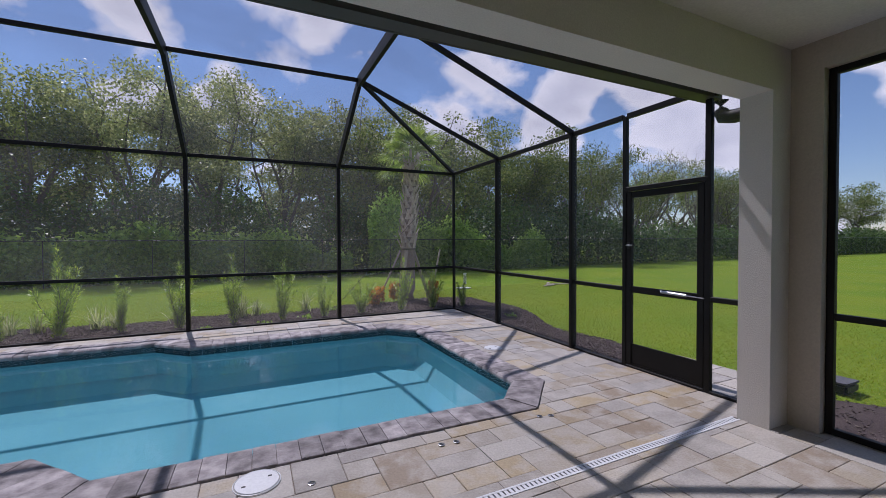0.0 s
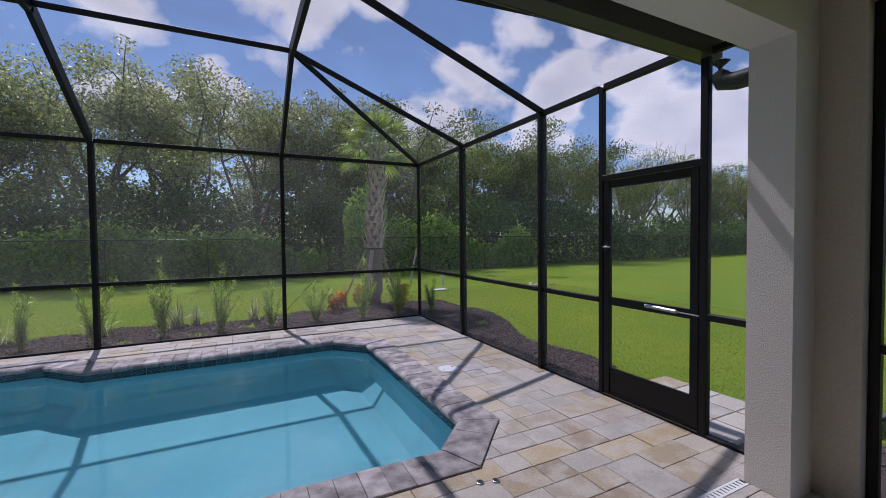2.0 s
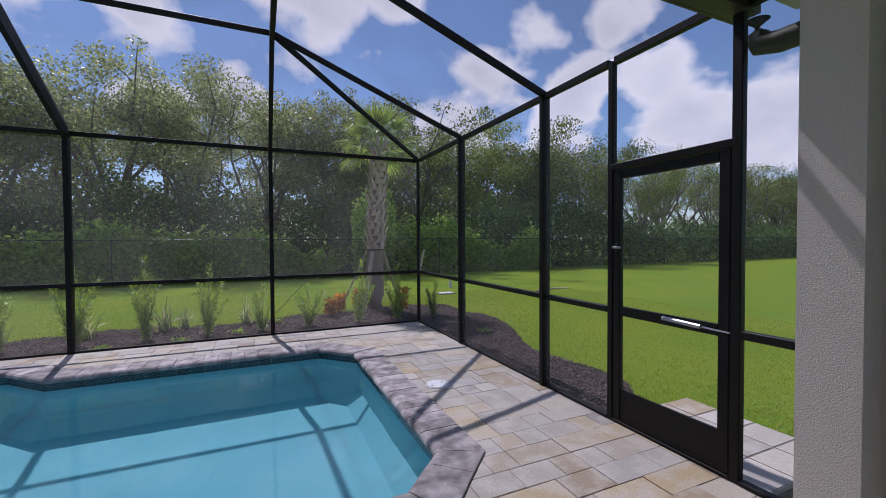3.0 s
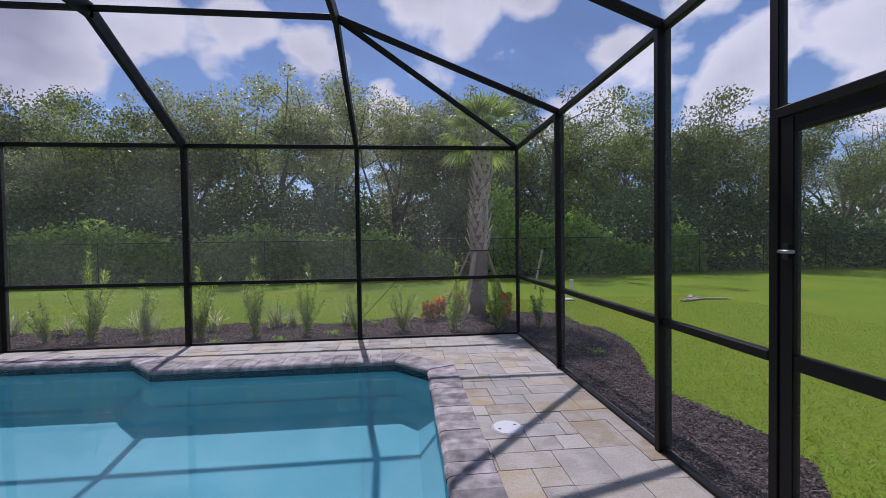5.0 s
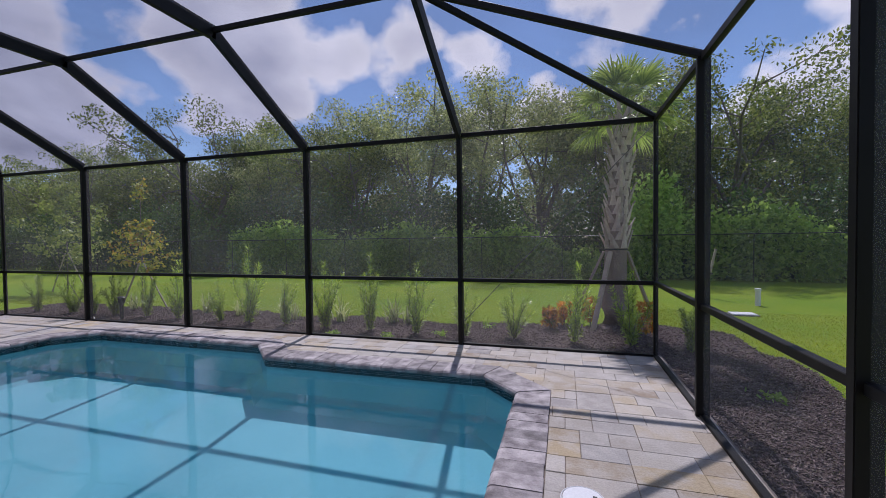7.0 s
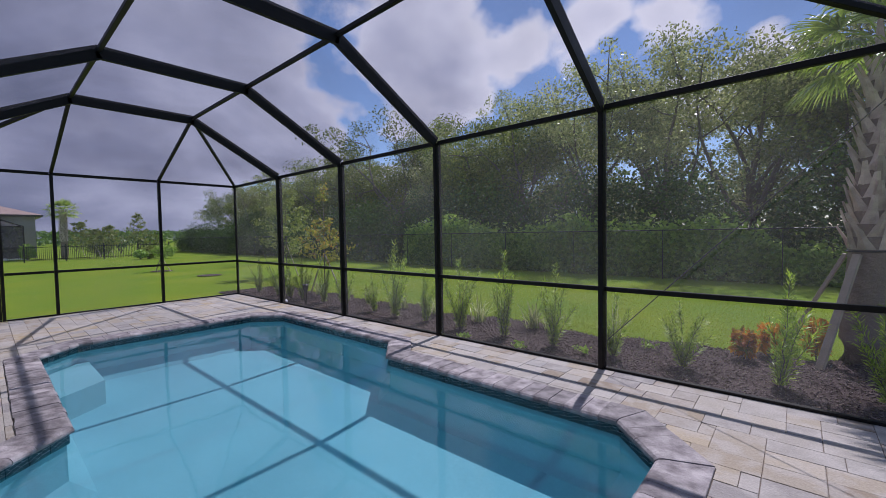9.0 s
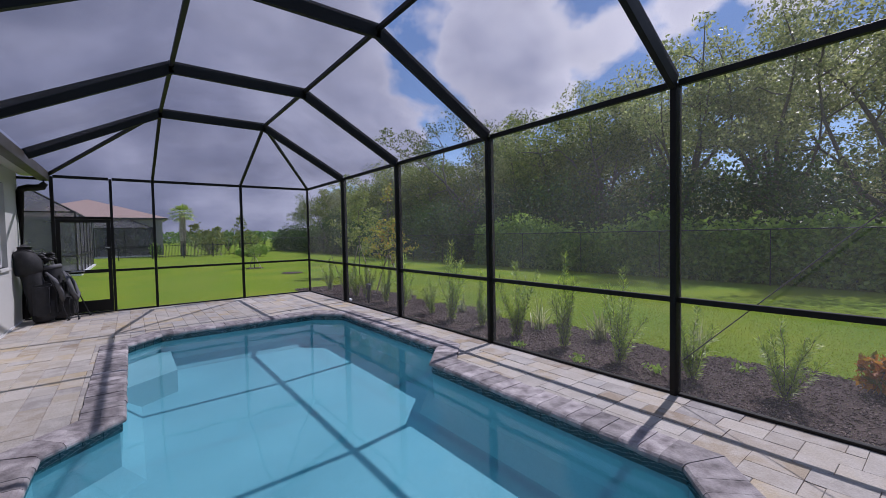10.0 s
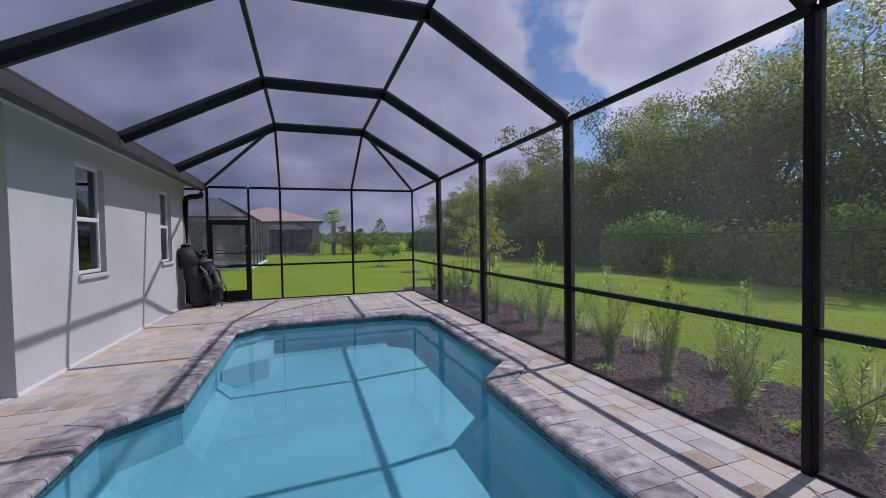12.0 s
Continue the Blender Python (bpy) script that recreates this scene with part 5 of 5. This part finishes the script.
def golf_bag(x, y, turn, seed, hooded):
    t = thing("golf_bag", "black golf stand bag under a rain hood against the wall" if hooded else "black nylon golf stand bag with clubs against the wall", "golf bag", (x, y, 0.0), turn, group="golf bags")
    lean = Vector((0.03, -0.16, 1)).normalized()
    r = np.random.default_rng(seed)
    at = lambda z: lean * z + Vector((0, 0.07, 0.02))
    part("body", tube([at(z) for z in (0, 0.03, 0.22, 0.42, 0.60, 0.78, 0.92, 0.96)], [0.11, 0.13, 0.14, 0.125, 0.13, 0.12, 0.135, 0.13], 18), NYLON, t, smooth=True)
    part("collar", tube([at(z) for z in (0.90, 0.93, 0.97)], [0.14, 0.145, 0.135], 18), NYLON_GREY, t, smooth=True)
    for lo, hi, x0, x1, y0, y1 in ((0.06, 0.40, -0.11, 0.10, 0.10, 0.22), (0.46, 0.70, -0.08, 0.09, 0.05, 0.15), (0.12, 0.66, 0.09, 0.20, -0.06, 0.12), (0.10, 0.50, -0.21, -0.10, -0.04, 0.12)):
        pocket = part("pocket", box(x0, x1, y0, y1, lo, hi, 0.035), NYLON, t)
        part("zip", tube([((x0 * 0.7 + x1 * 0.3), y1 + 0.004, lo + 0.05), ((x0 + x1) / 2, y1 + 0.008, hi - 0.05), (x1 * 0.8 + x0 * 0.2, y1 + 0.004, hi - 0.07)], 0.005, 5), NYLON_GREY, pocket)
    part("strap", tube([(0.05, 0.10, 0.86), (0.13, 0.20, 0.72), (0.15, 0.26, 0.50), (0.06, 0.27, 0.36), (-0.04, 0.24, 0.44), (-0.07, 0.17, 0.66), (-0.03, 0.10, 0.82)], [0.018, 0.03, 0.034, 0.03, 0.03, 0.026, 0.018], 8), NYLON_GREY, t, "grey padded shoulder strap", True)
    for k in range(8):
        a = 0.8 * k
        p = Vector((0.08 * math.cos(a), 0.06 + 0.07 * math.sin(a), 0.02)) + lean * 0.86
        q = p + lean * r.uniform(0.18, 0.36) + Vector((r.normal() * 0.02, r.normal() * 0.02, 0))
        club = part("club", rod(p, q, 0.008), CHROME, t)
        part("club_head", tube([q + Vector((0.0, -0.05, -0.06)), q + Vector((0, -0.04, -0.01)), q + Vector((0.0, 0.01, 0.02)), q + Vector((0.0, 0.06, 0.0))], [0.012, 0.034, 0.036, 0.016], 8), BLACK_PLASTIC, club, "black covered club head", True)
    if hooded:
        part("rain_hood", tube([at(z) + Vector((r.normal() * 0.012, r.normal() * 0.012, 0)) for z in (0.84, 0.94, 1.06, 1.20, 1.30, 1.34)], [0.15, 0.165, 0.16, 0.13, 0.09, 0.03], 14), NYLON, t, "loose black nylon rain hood", True)
    for s in (-1, 1):
        leg = part("stand_leg", rod((0.05 * s, 0.14, 0.76), (0.15 * s, 0.33, 0.01), 0.009), BLACK_PLASTIC, t, "thin black stand leg")
        part("foot", rod((0.148 * s, 0.322, 0.0), (0.155 * s, 0.34, 0.03), 0.014), BLACK_PLASTIC, leg)
    return t


for bag in (golf_bag(-7.38, 2.94, 8, 1, True), golf_bag(-7.60, 3.22, -20, 2, False)):
    bag.scale = (1.45, 1.3, 1.16)

# ---- outside the east screen ----
pad = thing("door_pad", "small paver landing outside the screen door", "paving", kind="structure")
part("pad_bed", box(4.87, 5.86, 2.9, 4.12, -0.2, -0.07), SAND, pad)
for i in range(3):
    for j in range(4):
        part("paver", box(4.88 + 0.325 * i, 5.20 + 0.325 * i, 2.91 + 0.30 * j, 3.205 + 0.30 * j, -0.07, -0.028, 0.006), PAVER, pad)
ub = thing("utility_box", "dark plastic utility box standing in the mulch", "utility box", (6.35, 2.62, -0.1))
part("body", box(-0.14, 0.14, -0.11, 0.11, 0, 0.10, 0.02), BLACK_PLASTIC, ub)
part("lid", box(-0.15, 0.15, -0.12, 0.12, 0.10, 0.12, 0.01), NYLON_GREY, ub)
pp = thing("cleanout_pipe", "short white plastic pipe standing in the lawn", "pipe", (8.0, 14.07, -0.12))
part("pipe", rod((0, 0, 0), (0, 0, 0.36), 0.055, sides=16), WHITE_PLASTIC, pp)
part("cap", rod((0, 0, 0.36), (0, 0, 0.40), 0.064, sides=16), WHITE_PLASTIC, pp)
lp = thing("leaning_stake", "pale wooden stake leaning over the lawn", "stake", (7.25, 15.3, -0.12))
part("pole", strut((0, 0, 0), (0.28, 0.0, 1.3), 0.06, 0.05), LUMBER, lp)
part("tie", box(0.10, 0.20, -0.04, 0.04, 0.62, 0.66, 0.004), BLACK_PLASTIC, lp)
vb = thing("valve_lid", "flat white valve cover in the lawn", "lid", (7.2, 12.7, -0.10))
part("cover", box(-0.22, 0.22, -0.15, 0.15, -0.03, 0.02, 0.01), WHITE_PLASTIC, vb)
part("rim", box(-0.25, 0.25, -0.18, 0.18, -0.04, 0.005, 0.01), NYLON_GREY, vb)
for k, (x, y, a) in enumerate([(10.4, 12.0, 20), (10.9, 12.1, -15), (10.6, 12.4, 50)]):
    b = thing("board", "grey weathered board lying in the grass", "board", (x, y, -0.10), a, group="loose boards")
    part("plank", box(-0.45, 0.45, -0.05, 0.05, 0.0, 0.025, 0.004), LUMBER, b)
    part("batten", box(-0.3, -0.24, -0.07, 0.07, 0.025, 0.045, 0.003), LUMBER, b)

# ---- coping, waterline tiles and pavers ----
def stone(a0, a1, b0, b1):
    """One bullnose stone between the pool line a0-a1 and the deck line b0-b1."""
    prof = ((0.0, -0.03), (0.0, 0.010), (0.012, 0.014), (0.84, 0.014), (0.93, 0.008), (0.985, -0.008), (1.0, -0.026), (0.985, -0.042), (0.93, -0.052))
    bm = bmesh.new()
    ends = []
    for b, a in ((b0, a0), (b1, a1)):
        ends.append([bm.verts.new((b[0] + (a[0] - b[0]) * u, b[1] + (a[1] - b[1]) * u, z)) for u, z in prof])
    m = len(prof)
    for k in range(m):
        bm.faces.new((ends[0][k], ends[1][k], ends[1][(k + 1) % m], ends[0][(k + 1) % m]))
    bm.faces.new(ends[0][::-1])
    bm.faces.new(ends[1])
    bmesh.ops.recalc_face_normals(bm, faces=list(bm.faces))
    return bm


coping = thing("pool_coping", "grey-mauve bullnose coping stones round the pool", "coping", kind="structure")
NOSE, BACK = offset(POOL, -0.035), offset(POOL, 0.305)
n = len(POOL)
for k in range(n):
    a, b, c, d = (Vector(p[j % n]) for p in (NOSE, BACK) for j in (k, k + 1))
    way = (b - a).normalized()
    ends = sorted(((b - a).length, (d - a).dot(way)))
    starts = sorted((0.0, (c - a).dot(way)))
    m = max(1, round((ends[0] - starts[1]) / 0.158))
    cuts = [starts[1] + (ends[0] - starts[1]) * i / m for i in range(m + 1)]
    deep = (c - a) - way * (c - a).dot(way)
    for i in range(m):
        s0, s1 = cuts[i] + 0.002, cuts[i + 1] - 0.002
        a0 = a + way * (0.002 if i == 0 else s0)
        a1 = a + way * ((b - a).length - 0.002 if i == m - 1 else s1)
        b0 = c + way * 0.002 if i == 0 else a + way * s0 + deep
        b1 = d - way * 0.002 if i == m - 1 else a + way * s1 + deep
        s = part("coping_stone", stone(a0, a1, b0, b1), COPING, coping)
        s.location.z = random.uniform(-0.003, 0.005)
        nudge = deep.normalized() * random.uniform(-0.007, 0.002)
        s.location.x, s.location.y = nudge.x, nudge.y

tm = bmesh.new()
box(-0.073, 0.073, -0.004, 0.004, -0.073, 0.073, bm=tm)
for k in range(6):
    pts = []
    for j in range(4):
        q = j / 3
        if k < 3:
            pts.append((-0.072 + 0.144 * q, -0.072 + 0.05 * k + 0.06 * math.sin(q * 1.6)))
        else:
            pts.append((-0.06 + 0.05 * (k - 3) + 0.05 * math.cos(q * 2.2), -0.07 + 0.14 * q))
    for (x0, z0), (x1, z1) in zip(pts, pts[1:]):
        z0, z1, x0, x1 = (max(-0.072, min(0.072, q)) for q in (z0, z1, x0, x1))
        f = tm.faces.new([tm.verts.new(p) for p in ((x0, -0.0046, z0 - 0.0016), (x1, -0.0046, z1 - 0.0016), (x1, -0.0046, z1 + 0.0016), (x0, -0.0046, z0 + 0.0016))])
        f.material_index = 1
tile_mesh = bpy.data.meshes.new("tile")
tm.to_mesh(tile_mesh)
tm.free()
tile_mesh.materials.append(TILE)
tile_mesh.materials.append(TILE_LINE)
band = thing("tile_band", "band of dark teal glazed tiles with pale lines", "tiles", kind="structure")
for k in range(n):
    a, b = Vector(POOL[k]), Vector(POOL[(k + 1) % n])
    e = (b - a).normalized()
    m = max(1, int((b - a).length / 0.150))
    step = (b - a).length / m
    for i in range(m):
        o = new("tile", tile_mesh)
        o.parent = band
        p = a + e * step * (i + 0.5)
        o.matrix_basis = pose(p.x, p.y, -0.091, 0, 0, math.degrees(math.atan2(-e.y, -e.x))) @ Matrix.Diagonal((step / 0.150, 1, 0.6, 1))

U, GAP = 0.106, 0.0018
SIZES = [(3, 2), (3, 2), (2, 2), (2, 2), (4, 2), (4, 2), (3, 4)]


def slab(poly, bm=None, z=0.0):
    """A paver with eased edges over a flat convex outline."""
    bm = bm or bmesh.new()
    cx, cy = sum(p[0] for p in poly) / len(poly), sum(p[1] for p in poly) / len(poly)
    def shrunk(q):
        out = []
        for x, y in poly:
            d = math.hypot(cx - x, cy - y) or 1
            out.append((x + (cx - x) * min(q / d, 0.4), y + (cy - y) * min(q / d, 0.4)))
        return out
    rings = [[bm.verts.new((*p, h + z)) for p in ring] for ring, h in ((poly, -0.04), (poly, -0.006), (shrunk(0.003), -0.0015), (shrunk(0.008), 0.0))]
    m = len(poly)
    for lo, hi in zip(rings, rings[1:]):
        for k in range(m):
            bm.faces.new((lo[k], lo[(k + 1) % m], hi[(k + 1) % m], hi[k]))
    bm.faces.new(rings[-1])
    return bm


DX0, DX1, DY0, DY1 = X0 + 0.03, X1 + 0.06, -2.612, Y1 + 0.07
NX, NY = int((DX1 - DX0) / U) + 1, int((DY1 - DY0) / U) + 1
taken = np.zeros((NX, NY), dtype=bool)
cells = []
pick = random.Random(4)
for j in range(NY):
    for i in range(NX):
        if taken[i, j]:
            continue
        order = SIZES[:]
        pick.shuffle(order)
        for w, h in order + [(2, 2), (2, 1), (1, 2), (1, 1)]:
            if i + w <= NX and j + h <= NY and not taken[i:i + w, j:j + h].any():
                taken[i:i + w, j:j + h] = True
                cells.append((i, j, w, h))
                break
shared = {}
rest = bmesh.new()
count = 0
CUT_E, CUT_W = offset(POOL_E, 0.308), offset(POOL_W, 0.308)
SOLID = [[(DX0 - 1, -9), (HOUSE_X, -9), (HOUSE_X, HOUSE_Y + 0.004), (DX0 - 1, HOUSE_Y + 0.004)], [(HOUSE_X - 0.1, 2.533), (4.40, 2.533), (4.40, 2.612), (HOUSE_X - 0.1, 2.612)]]
for i, j, w, h in cells:
    x0, y0 = DX0 + i * U + GAP, DY0 + j * U + GAP
    x1, y1 = min(DX0 + (i + w) * U - GAP, DX1), min(DY0 + (j + h) * U - GAP, DY1)
    if x1 - x0 < 0.03 or y1 - y0 < 0.03:
        continue
    full = [(x0, y0), (x1, y0), (x1, y1), (x0, y1)]
    polys = [full]
    for hole in [CUT_E, CUT_W] + SOLID:
        polys = minus(polys, hole)
    whole = len(polys) == 1 and abs(area(polys[0]) - area(full)) < 1e-5
    near = x0 > 0.55 and 2.2 < y0 < 8.3 or -2.6 < x0 <= 0.55 and 7.3 < y0 or 1.8 < x0 and 1.6 < y0 <= 2.2
    lift = pick.uniform(-0.002, 0.002)
    if near and count < 300 or len(polys) > 1:
        count += 1
        if whole and x1 < DX1 - 1e-6 and y1 < DY1 - 1e-6:
            if (w, h) not in shared:
                bm = slab([(-w * U / 2 + GAP, -h * U / 2 + GAP), (w * U / 2 - GAP, -h * U / 2 + GAP), (w * U / 2 - GAP, h * U / 2 - GAP), (-w * U / 2 + GAP, h * U / 2 - GAP)])
                me = bpy.data.meshes.new("paver")
                bm.to_mesh(me)
                bm.free()
                me.materials.append(PAVER)
                shared[(w, h)] = me
            o = new("paver", shared[(w, h)])
            o.parent = deck
            o.matrix_basis = pose((x0 + x1) / 2, (y0 + y1) / 2, lift, pick.gauss(0, 0.12), pick.gauss(0, 0.12), 0)
        else:
            bm = bmesh.new()
            for p in polys:
                slab(p, bm, lift) if len(polys) == 1 else prism(p, lift - 0.04, lift, bm)
            if polys:
                part("paver", bm, PAVER, deck)
            else:
                bm.free()
    else:
        for p in polys:
            slab(p, rest, lift)
tagged(part("pavers", rest, PAVER_FAR, deck), "cream and grey pavers", kind="stuff")
